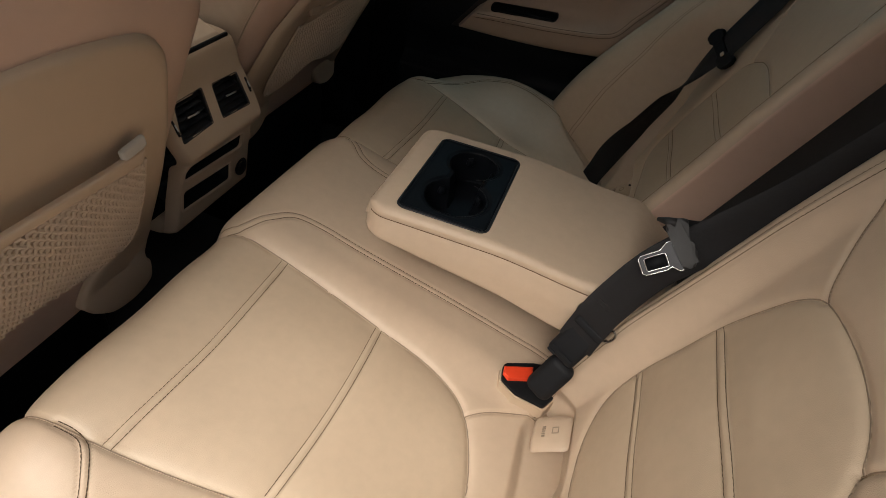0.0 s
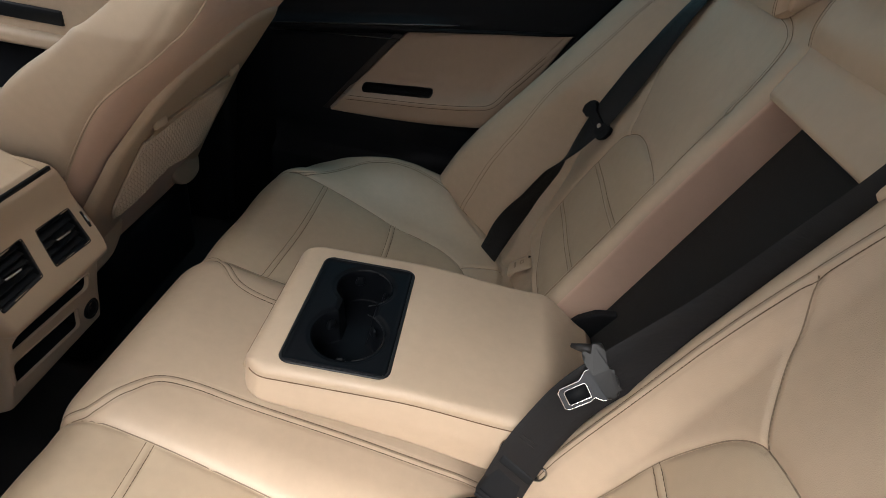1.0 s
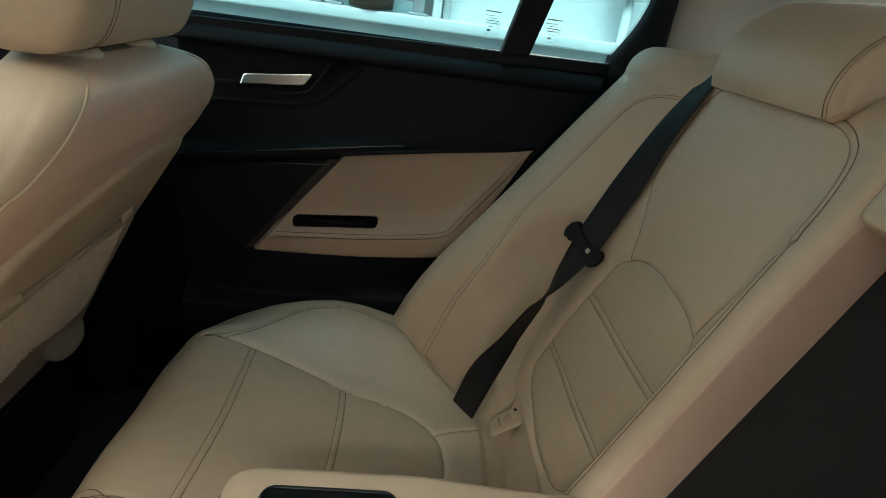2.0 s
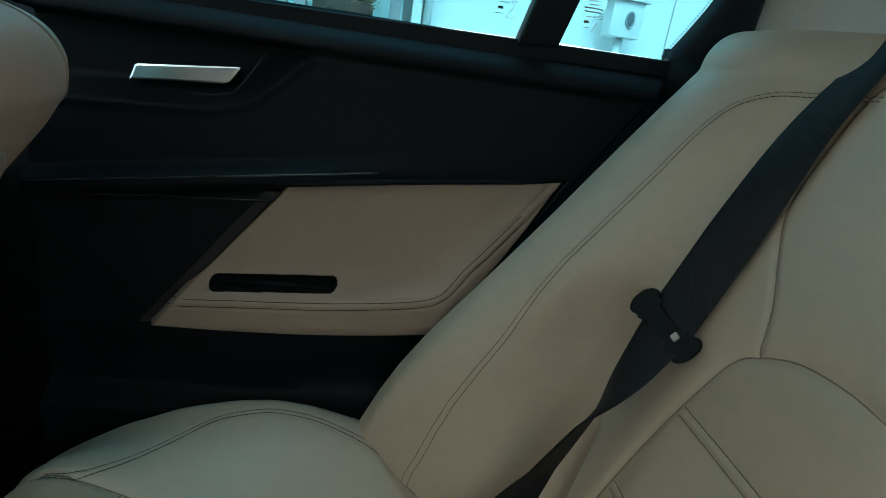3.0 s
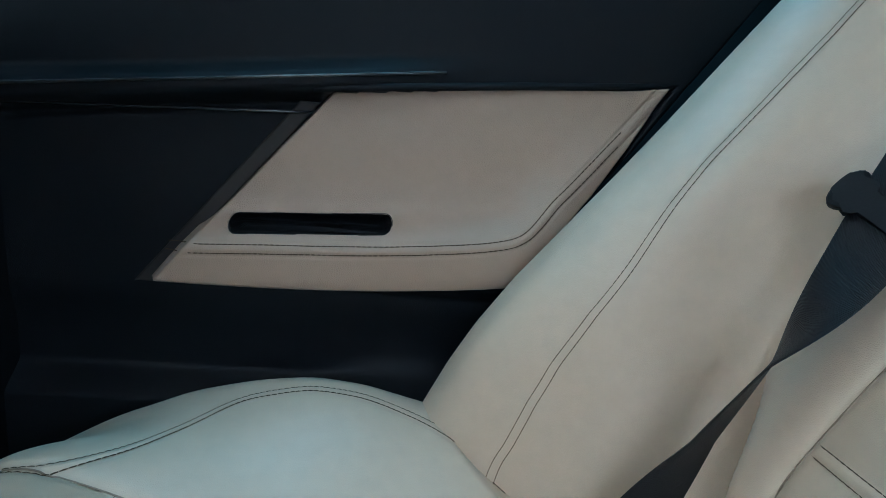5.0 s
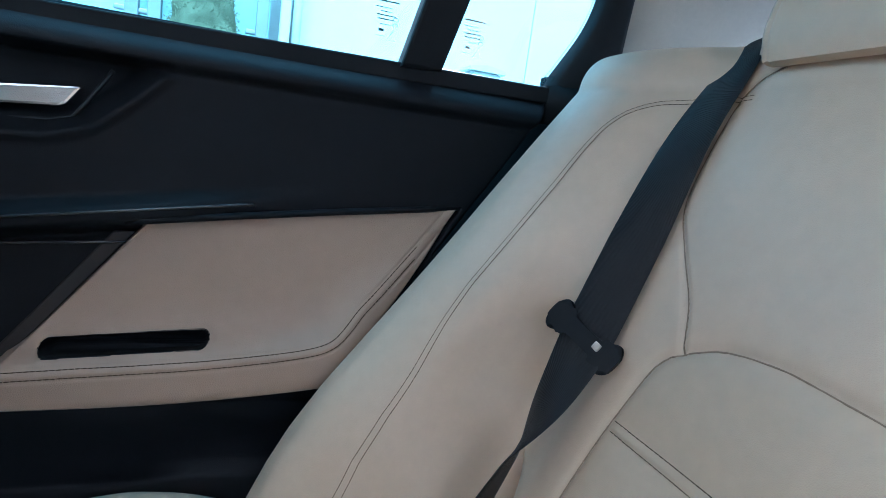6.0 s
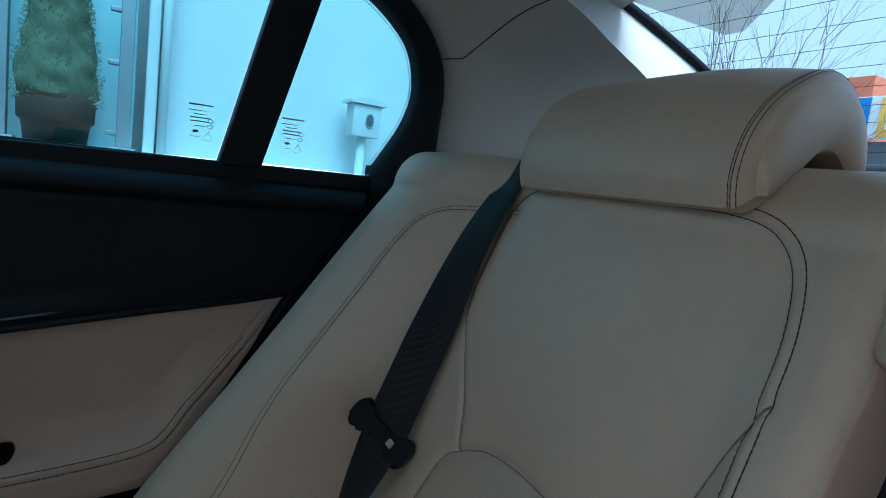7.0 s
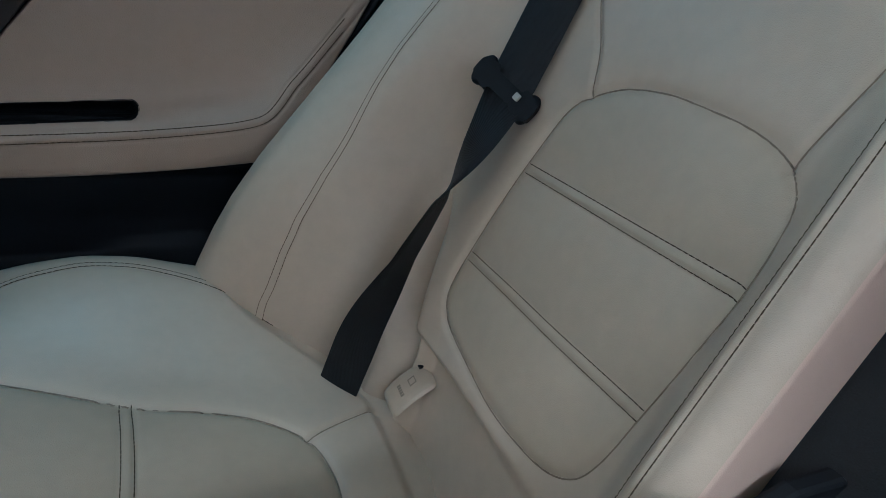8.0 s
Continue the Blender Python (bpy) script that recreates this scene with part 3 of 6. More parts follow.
# centre part above the armrest recess, and the recess itself
core = thing("rear_centre_back", (0.2, YC, 0.3), "beige leather centre backrest section above an open armrest recess", "car seat")
zz, vv = np.meshgrid(np.concatenate([np.linspace(0.757, 0.784, 8), np.linspace(0.788, 0.915, 40)]), np.linspace(-0.135, 0.135, 60), indexing="ij")
top = np.maximum(zz - 0.826, 0)
aa = np.clip(top / 0.046, 0, math.pi / 2)
cx = 0.080 + 0.36 * (np.minimum(zz, 0.826) - 0.44) - 0.012 + 0.05 * S(zz, 0.784, 0.757) ** 1.5 + 0.046 * (1 - np.cos(aa)) + np.maximum(top - 0.0722, 0) + 0.02 * S(np.abs(vv), 0.112, 0.135)
cz = np.where(zz < 0.826, zz, 0.826 + 0.046 * np.sin(aa))
sheet("centre_cover", np.stack([cx, YC + vv, cz], axis=-1), LEATHER, core)
zz, vv = np.meshgrid(np.linspace(0.20, 0.80, 30), np.linspace(-0.15, 0.15, 20), indexing="ij")
sheet("recess_lining", np.stack([0.124 + 0.414 * (zz - 0.455), YC + vv, zz], axis=-1), CARPET, core, "black carpet lining of the armrest recess")


# ---- fold-down armrest ----
def armrest():
    a = thing("fold_down_armrest", (-0.1, YC, 0.30), "fold-down beige leather armrest with black cup holder, lowered over the bench", "armrest")
    x0, x1, hw, zt, th = -0.320, 0.094, 0.120, 0.466, 0.046

    def skin(u, p):
        """u along from the front, p across; both roll down at the edges."""
        v, d1 = roll(np.abs(p), hw - 0.011, 0.011)
        xf, d2 = roll(-u, -(x0 + 0.018), 0.018)
        x = np.where(u < x0 + 0.018, -xf, u)
        d2 = np.where(u < x0 + 0.018, d2, 0)
        z = zt + 0.002 * np.sin((u - x0) / 0.4 * math.pi) - 0.012 * S(u, -0.15, 0.0) - 0.030 * S(u, 0.02, 0.10) - np.maximum(d1, d2)
        dm = np.maximum(d1, d2)
        low = th + 0.042 * (u - x0) / 0.29
        flare = 0.010 * S(dm, 0.004, 0.042) - 0.012 * S(dm, low - 0.010, low + 0.002)
        groove = 0.0022 * np.exp(-((dm - 0.013) / 0.0018) ** 2)
        v = v + flare * 0.8 - groove * (d1 > 0.008)
        x = x - flare * 0.6 * (u < x0 + 0.018) + groove * (d2 > 0.008)
        # rounded front corners
        rc = 0.034
        e = np.clip(rc - (x - x0), 0, rc)
        v = v * (1 - (rc - np.sqrt(rc * rc - e * e)) / hw)
        # narrower at the hinge
        v = v * (1 - 0.22 * S(u, 0.02, 0.10))
        z = np.maximum(z, zt - th - 0.042 * (u - x0) / 0.29)
        return np.stack([x, YC + np.sign(p) * v, z], axis=-1)

    us = np.concatenate([np.arange(x0 - 0.085, x0 + 0.03, 0.003), np.arange(x0 + 0.03, x1, 0.004)])
    pv = np.concatenate([np.arange(-hw - 0.085, -hw + 0.02, 0.003), np.arange(-hw + 0.02, hw - 0.02, 0.0045), np.arange(hw - 0.02, hw + 0.085, 0.003)])
    U, Pv = np.meshgrid(us, pv, indexing="ij")
    Um, Pm = (U[1:, 1:] + U[:-1, :-1]) / 2, (Pv[1:, 1:] + Pv[:-1, :-1]) / 2
    c0, c1, w0, w1 = -0.280, -0.158, -0.104, 0.091
    hole = (Um > c0 + 0.004) & (Um < c1 - 0.004) & (Pm > w0 + 0.004) & (Pm < w1 - 0.004)
    G = skin(U, Pv)
    sheet("armrest_cover", G, LEATHER, a, keep=~hole)
    # rear end and underside
    E = np.stack([G[-1], G[-1] + np.array([0.012, 0, -0.012]), G[-1] * [1, 1, 0] + [0.016, 0, 0.35]], axis=0)
    sheet("rear_end", E, LEATHER, a)
    mesh("underside", [(x0 + 0.040, YC - hw + 0.030, zt - th - 0.004), (x1 + 0.016, YC - hw * 0.7, zt - th - 0.06), (x1 + 0.016, YC + hw * 0.7, zt - th - 0.06), (x0 + 0.040, YC + hw - 0.030, zt - th - 0.004)],
         [(0, 1, 2, 3)], LEATHER, a, smooth=False)
    # hinge cheek: a black plastic wing between the armrest and the recess
    for k in (1, -1):
        prism("hinge_bracket", [(0.062, 0.400), (0.080, 0.432), (0.100, 0.452), (0.124, 0.462), (0.140, 0.452), (0.134, 0.420), (0.110, 0.395)], 0.012, RUBBER, a, "black plastic hinge bracket",
              to=lambda x, z, e, k=k: (x, YC + k * (0.088 + e + 0.30 * (0.124 - x)), z), r=0.003)
    sp, fp = hw - 0.011 + 0.011 * math.pi / 2 + 0.002, x0 + 0.018 - 0.0232
    rim_u = np.r_[np.linspace(0.05, x0 + 0.012, 70), np.full(60, fp), np.linspace(x0 + 0.012, 0.05, 70)]
    rim_p = np.r_[np.full(70, sp), np.linspace(hw - 0.012, 0.012 - hw, 60), np.full(70, -sp)]
    seam = skin(rim_u, rim_p)
    seam[:70, 1] += 0.0016
    seam[70:130, 0] -= 0.0016
    seam[130:, 1] -= 0.0016
    tube("side_seam", seam, 0.0006, TANSEAM, a, sides=5)
    # cup tray: a moulded plate with two joined wells
    xs, ys = np.arange(c0, c1 + 0.0005, 0.0017), np.arange(w0, w1 + 0.0005, 0.0017)
    X, Y = np.meshgrid(xs, ys, indexing="ij")
    cxm = (c0 + c1) / 2 + 0.003
    wells = [(cxm, -0.045, 0.042), (cxm, 0.043, 0.035)]
    d = np.full(X.shape, 9.0)
    for wx, wy, r in wells:
        d = np.minimum(d, np.hypot(X - wx, Y - wy) - r)
    # a neck joins the wells
    d = np.minimum(d, np.maximum(np.abs(X - cxm) - 0.021, np.abs(Y) - 0.035))
    dd = d
    depth = -0.046 * S(dd, 0.001, -0.005) - 0.003 * S(dd, 0.007, 0.002)
    for wx, wy, r in wells:
        depth = depth + 0.0015 * np.exp(-((np.hypot(X - wx, Y - wy) - r - 0.002) / 0.0016) ** 2) * (dd > -0.001)
    ex = np.minimum(np.minimum(X - c0, c1 - X), np.minimum(Y - w0, w1 - Y))
    rim = 0.0032 * S(ex, 0.0, 0.003) - 0.001 * S(ex, 0.004, 0.007)
    zc = 0.4645 + 0.002 * np.sin((X - x0) / 0.4 * math.pi)
    cr = 0.012
    qx, qy = np.maximum(np.abs(X - (c0 + c1) / 2) - ((c1 - c0) / 2 - cr), 0), np.maximum(np.abs(Y - (w0 + w1) / 2) - ((w1 - w0) / 2 - cr), 0)
    okv = np.hypot(qx, qy) <= cr + 0.0006
    keep = okv[1:, 1:] & okv[:-1, :-1] & okv[1:, :-1] & okv[:-1, 1:]
    tray = sheet("cup_holder", np.stack([X, YC + Y, zc + rim + depth], axis=-1), TRAY, a, "satin black cup holder tray with two wells", keep=keep)
    ring = []
    for sx, sy, a0 in ((1, 1, 0), (-1, 1, 90), (-1, -1, 180), (1, -1, 270)):
        for k in range(7):
            t = radians(a0 + k * 15)
            ring.append(((c0 + c1) / 2 + sx * ((c1 - c0) / 2 - cr) + cr * math.cos(t), YC + (w0 + w1) / 2 + sy * ((w1 - w0) / 2 - cr) + cr * math.sin(t)))
    tube("tray_rim", [(x, y, 0.4655 + 0.002 * math.sin((x - x0) / 0.4 * math.pi)) for x, y in ring], 0.0022, GLOSS, tray, closed=True)
    for wx, wy, r in wells:
        pts = [(wx + r * math.cos(radians(g)), YC + wy + r * math.sin(radians(g)), 0.4655) for g in range(-70, 75, 10)]
        tube("well_lip", pts, 0.0007, GLOSS, tray)
        # sprung grips reach in from the wall
        for g in (40, 140, -90) if wy < 0 else (0, 115):
            ca, sa = math.cos(radians(g)), math.sin(radians(g))
            rr = r - 0.0075
            rbox("cup_grip", (wx + rr * ca, YC + wy + rr * sa, 0.4555), (0.009, 0.014, 0.012), 0.003, TRAY, tray, taper=(0.55, 0.7), turn=(0, 0, g))
    return a


armrest()


def facing(ob, c, along, nrm):
    """Lays a part at c: its y runs along, its z towards nrm."""
    y = Vector(along).normalized()
    z = Vector(nrm)
    z = (z - y * z.dot(y)).normalized()
    ob.data.transform(Matrix.Translation(c) @ Matrix((y.cross(z), y, z)).transposed().to_4x4())
    return ob


def placed(ob, c, ax, up):
    ax, up = Vector(ax).normalized(), Vector(up).normalized()
    nn = ax.cross(up).normalized()
    up = nn.cross(ax)
    ob.data.transform(Matrix.Translation(c) @ Matrix((ax, up, nn)).transposed().to_4x4())
    return ob


def plate(name, outer, inner, thick, mat, parent, label=""):
    """A flat plate with a window in it: two outlines with the same count."""
    k = len(outer)
    vs = [(x, y, z) for z in (thick / 2, -thick / 2) for line in (outer, inner) for x, y in line]
    fs = []
    for i in range(k):
        j = (i + 1) % k
        fs += [(i, j, k + j, k + i), (2 * k + j, 2 * k + i, 3 * k + i, 3 * k + j), (i, 2 * k + i, 2 * k + j, j), (k + j, 3 * k + j, 3 * k + i, k + i)]
    return mesh(name, vs, fs, mat, parent, label, smooth=False)


# ---- seat belts ----
def far_belt():
    b = thing("seat_belt", (0.0, 0.49, 0.26), "black seat belt hanging twisted across the beige backrest", "seat belt", "rear seat belts")
    pts = [(0.330, 0.474, 0.888), (0.278, 0.474, 0.886), (0.238, 0.474, 0.874), (0.210, 0.478, 0.83), (0.180, 0.481, 0.770), (0.140, 0.473, 0.68), (0.104, 0.465, 0.600), (0.078, 0.462, 0.545), (0.048, 0.467, 0.480),
           (0.020, 0.476, 0.411), (-0.010, 0.484, 0.336), (-0.026, 0.487, 0.280), (-0.035, 0.488, 0.245)]
    up_a, low_a = (-0.48, 0.80, 0.36), (0.74, -0.60, -0.26)
    across = [(0.62, 0.78, 0.0), (0.62, 0.78, 0.0), (0.35, 0.93, 0.03), (0.06, 0.99, 0.08), (-0.20, 0.97, 0.10), up_a, up_a, (-0.10, 0.95, 0.05), (0.62, 0.55, -0.05), (0.72, 0.52, -0.45), (0.92, -0.16, -0.50), low_a, low_a]
    ribbon("webbing", pts, across, 0.047, 0.0016, WEBBING, b)
    # stopper bar with two rounded ends and its small pale button
    c = Vector((0.104, 0.465, 0.593))
    ax = Vector((-0.48, 0.74, 0.47)).normalized()
    up = Vector((0.36, 0.05, 0.93))
    half = [(0.000, 0.0088), (0.012, 0.0088), (0.020, 0.0105), (0.0245, 0.0150), (0.030, 0.0165), (0.0345, 0.0125), (0.0362, 0.006), (0.0365, 0.0)]
    low = [(x, -y * 0.92) for x, y in half]
    ring = half[:-1] + low[::-1][:-1] + [(-x, y) for x, y in low[1:]] + [(-x, y) for x, y in half[::-1][:-1]]
    ring = [tuple(p) for p in dense(ring + ring[:1], 0.003)[:-1]]
    placed(prism("stop_bar", ring, 0.013, RUBBER, b, to=lambda x, y, d: (x, y, 0.0065 - d), r=0.0035), c + Vector((-0.006, 0, 0)), ax, up)
    front = Vector((-0.85, -0.40, 0.33))
    facing(rbox("button", (-0.016, -0.001, 0), (0.0068, 0.0068, 0.003), 0.0008, HEADLINER, b, "small pale square button"), c + front * 0.0105, ax.cross(front) * -1, front)
    return b


far_belt()


def centre_belt():
    b = thing("seat_belt", (0.0, -0.13, 0.30), "black centre seat belt stretched down to its anchor buckle", "seat belt", "rear seat belts")
    ac = (0.87, -0.41, -0.24)
    upper = [(0.262, -0.106, 0.895), (0.232, -0.108, 0.868), (0.210, -0.108, 0.80), (0.173, -0.104, 0.72), (0.132, -0.101, 0.64), (0.087, -0.102, 0.574), (0.0395, -0.112, 0.514), (0.009, -0.1275, 0.4545), (-0.004, -0.1385, 0.4195), (-0.012, -0.1465, 0.3895)]
    ribbon("webbing", upper, [ac] * len(upper), 0.047, 0.0016, WEBBING, b)
    lower = [(x + 0.010, y + 0.006, z) for x, y, z in upper[:6]]
    ribbon("webbing", lower, [ac] * len(lower), 0.043, 0.0016, WEBBING, b)
    for k, (u, w) in enumerate(((0.006, 0.026), (0.0, 0.030), (-0.006, 0.022), (-0.012, 0.026))):
        facing(rbox("woven_label_bar", (0, u * 0.8, 0.0012), (w * 0.6, 0.0014, 0.0005), 0, GREYPLASTIC, b), (0.002, -0.128, 0.447), (0.30, 0.22, 0.92), (-0.3, -0.8, 0.3))
    return b


centre_belt()


ALONG, OUT = (0.37, 0.26, 0.89), (-0.085, -0.64, 0.77)


def tongue():
    b = thing("belt_tongue", (0.04, -0.11, 0.52), "steel seat belt tongue in a black plastic loop on the webbing", "buckle")
    c = Vector((0.0488, -0.1167, 0.5394))
    along, out = (0.784, 0.190, 0.591), (-0.218, -0.807, 0.549)
    wavy = [(-0.0365, 0.003), (-0.0375, 0.014), (-0.034, 0.023), (-0.026, 0.0225), (-0.016, 0.0195), (-0.006, 0.0190), (0.001, 0.0225), (0.007, 0.0215), (0.012, 0.0180), (0.0165, 0.0165), (0.0175, 0.005), (0.010, 0.0035), (-0.010, 0.0015), (-0.028, -0.0005)]
    loop = prism("loop", [tuple(p) for p in dense(wavy + wavy[:1], 0.003)[:-1]], 0.009, GREYPLASTIC, b, to=lambda x, y, d: (x, y, 0.0075 - d - 3.0 * (x + 0.01) ** 2), r=0.003)
    nub = tube("loop_nub", [(-0.033, 0.012, 0.003), (-0.038, 0.004, 0.001), (-0.044, -0.005, -0.003)], [0.0055, 0.0045, 0.0022], GREYPLASTIC, b, sides=10)
    o = [(-0.0165, 0.003), (0.0172, 0.005), (0.0165, 0.000), (0.0105, -0.006), (0.0125, -0.012), (0.0120, -0.034), (0.0095, -0.0375), (-0.0065, -0.0375), (-0.0095, -0.034), (-0.0100, -0.013), (-0.0120, -0.010), (-0.0165, -0.004)]
    i = [(-0.004, -0.0085), (0.006, -0.0085), (0.0085, -0.009), (0.0088, -0.0095), (0.0088, -0.012), (0.0086, -0.030), (0.0075, -0.032), (-0.0045, -0.032), (-0.0060, -0.030), (-0.0062, -0.012), (-0.0060, -0.0095), (-0.0055, -0.009)]
    blade = plate("blade", o, i, 0.0028, DARK_REFLECTION, b, "steel blade with a square window")
    # chrome tubes added along the outlines as the glint of the blade's bevels
    edges = [tube("bevel_glint", [(x, y, 0.0016) for x, y in line], 0.00065, CHROME, b, sides=6, closed=True) for line in (o, i)]
    inset = rbox("window_inset", (0.0014, -0.0205, -0.0012), (0.0140, 0.0225, 0.0012), 0, RUBBER, b)
    for k in (loop, nub, blade, *edges, inset):
        facing(k, c, along, out)
    return b


tongue()


def buckles():
    b = thing("belt_buckle", (-0.05, -0.165, 0.26), "black seat belt buckle with red release button, sunk in the cushion", "buckle")
    lift = lambda off: (lambda x, y, d: (x, y, off - d - 0.29 * x))
    prism("housing", ROUND_EDGE, 0.03, RUBBER, b, to=lift(0.262), r=0.0012)
    cx = sum(x for x, _ in BUCKLE_EDGE) / len(BUCKLE_EDGE)
    cy = sum(y for _, y in BUCKLE_EDGE) / len(BUCKLE_EDGE)
    prism("bezel", [(cx + (x - cx) * 1.07, cy + (y - cy) * 1.07) for x, y in ROUND_EDGE], 0.020, SHELL, b, "pale beige bezel", to=lift(0.2565), r=0.001)
    prism("release_button", RED_EDGE, 0.014, RED, b, "red release button", to=lift(0.268), r=0.003)
    facing(rbox("shoulder", (0.004, -0.007, -0.006), (0.038, 0.064, 0.024), 0.0115, RUBBER, b, seg=5), (-0.025, -0.155, 0.332), ALONG, OUT)
    d = thing("belt_buckle", (-0.02, -0.14, 0.33), "black anchor buckle that holds the centre belt's end", "buckle")
    c = Vector((-0.011, -0.139, 0.384))
    for nm, cc, sz in (("housing", (0, 0, 0), (0.041, 0.056, 0.022)), ("collar", (0, 0.030, 0.001), (0.042, 0.012, 0.024)), ("ridge", (0, -0.018, 0.011), (0.034, 0.003, 0.004)), ("lock_slot", (-0.012, -0.026, 0.008), (0.012, 0.004, 0.008))):
        facing(rbox(nm, cc, sz, min(sz) * 0.28, RUBBER, d), c, ALONG, OUT)
    for k in (-1, 1):
        facing(rbox("pin", (k * 0.0245, 0.031, 0.0), (0.004, 0.005, 0.005), 0.0014, STEEL, d), c, ALONG, OUT)
    wire = [(-0.020, 0.030, 0.006), (-0.0265, 0.036, 0.007), (-0.0275, 0.046, 0.007), (-0.021, 0.050, 0.008), (-0.012, 0.040, 0.001), (0.012, 0.040, 0.001), (0.021, 0.050, 0.008), (0.0275, 0.046, 0.007), (0.0265, 0.036, 0.007), (0.020, 0.030, 0.006)]
    facing(tube("wire_loop", dense(wire, 0.002), 0.0013, STEEL, d, "bent steel wire loop"), c, ALONG, OUT)
    return b


BUCKLE_EDGE = [(-0.0835, -0.1355), (-0.0815, -0.1255), (-0.0435, -0.0985), (-0.0055, -0.0785), (0.0105, -0.1065), (-0.0145, -0.1585), (-0.0565, -0.1625), (-0.0795, -0.1535)]
ROUND_EDGE = [tuple(p) for p in rounded(BUCKLE_EDGE, 0.007, 3)]
RED_EDGE = [(-0.0815, -0.1345), (-0.0425, -0.1085), (-0.0405, -0.1235), (-0.0455, -0.1345), (-0.0715, -0.1515), (-0.0805, -0.1465)]
buckles()


# ---- child seat anchor flaps ----
def anchor_flap(c, ax, up, size, hole=False):
    f = thing("anchor_flap", c, "small beige child seat anchor flap with printed marks", "seat trim", "anchor flaps")
    wide, tall = 0.042 * size[0], 0.040 * size[1]
    bend = lambda x, y: -0.004 * (x / 0.03) ** 2 - 0.0015 * (y / 0.02) ** 2
    a, b = np.meshgrid(np.linspace(-1, 1, 25), np.linspace(-1, 1, 21), indexing="ij")
    X, Y = a * wide / 2 * (1 - 0.06 * b ** 6), b * tall / 2 * (1 - 0.10 * np.abs(a) ** 8)
    edge = np.maximum(np.abs(a), np.abs(b))
    Z = bend(X, Y) + 0.0022 - 0.0030 * S(edge, 0.86, 1.0) - 0.0009 * np.exp(-((edge - 0.80) / 0.03) ** 2)
    made = [sheet("flap", np.stack([X, Y, Z], axis=-1), LEATHER, f)]
    for y in (-0.008, -0.0045, -0.001, 0.0025, 0.006):
        made.append(rbox("printed_bar", (-0.008, y, bend(-0.008, y) + 0.0026), (0.0045, 0.0022, 0.0005), 0, INK, f))
    icon = plate("printed_mark", [(0.004, -0.005), (0.013, -0.005), (0.013, 0.005), (0.004, 0.005)], [(0.005, -0.004), (0.012, -0.004), (0.012, 0.004), (0.005, 0.004)], 0.0006, INK, f)
    icon.data.transform(Matrix.Translation((0, 0, bend(0.008, 0) + 0.0028)))
    made.append(icon)
    if hole:
        made.append(rbox("finger_hole", (wide * 0.40, tall * 0.30, bend(wide * 0.40, 0) + 0.0022), (0.006, 0.009, 0.002), 0.0008, RUBBER, f))
    for k in made:
        placed(k, c, ax, up)
    return f


anchor_flap((0.001, -0.193, 0.268), (0.8, 0.02, 0.6), (0.0, 1, 0), (1.3, 1.4))
anchor_flap((0.0305, 0.4450, 0.2695), (0.74, -0.08, 0.67), (0.0, 1, 0), (1.45, 1.10), hole=True)


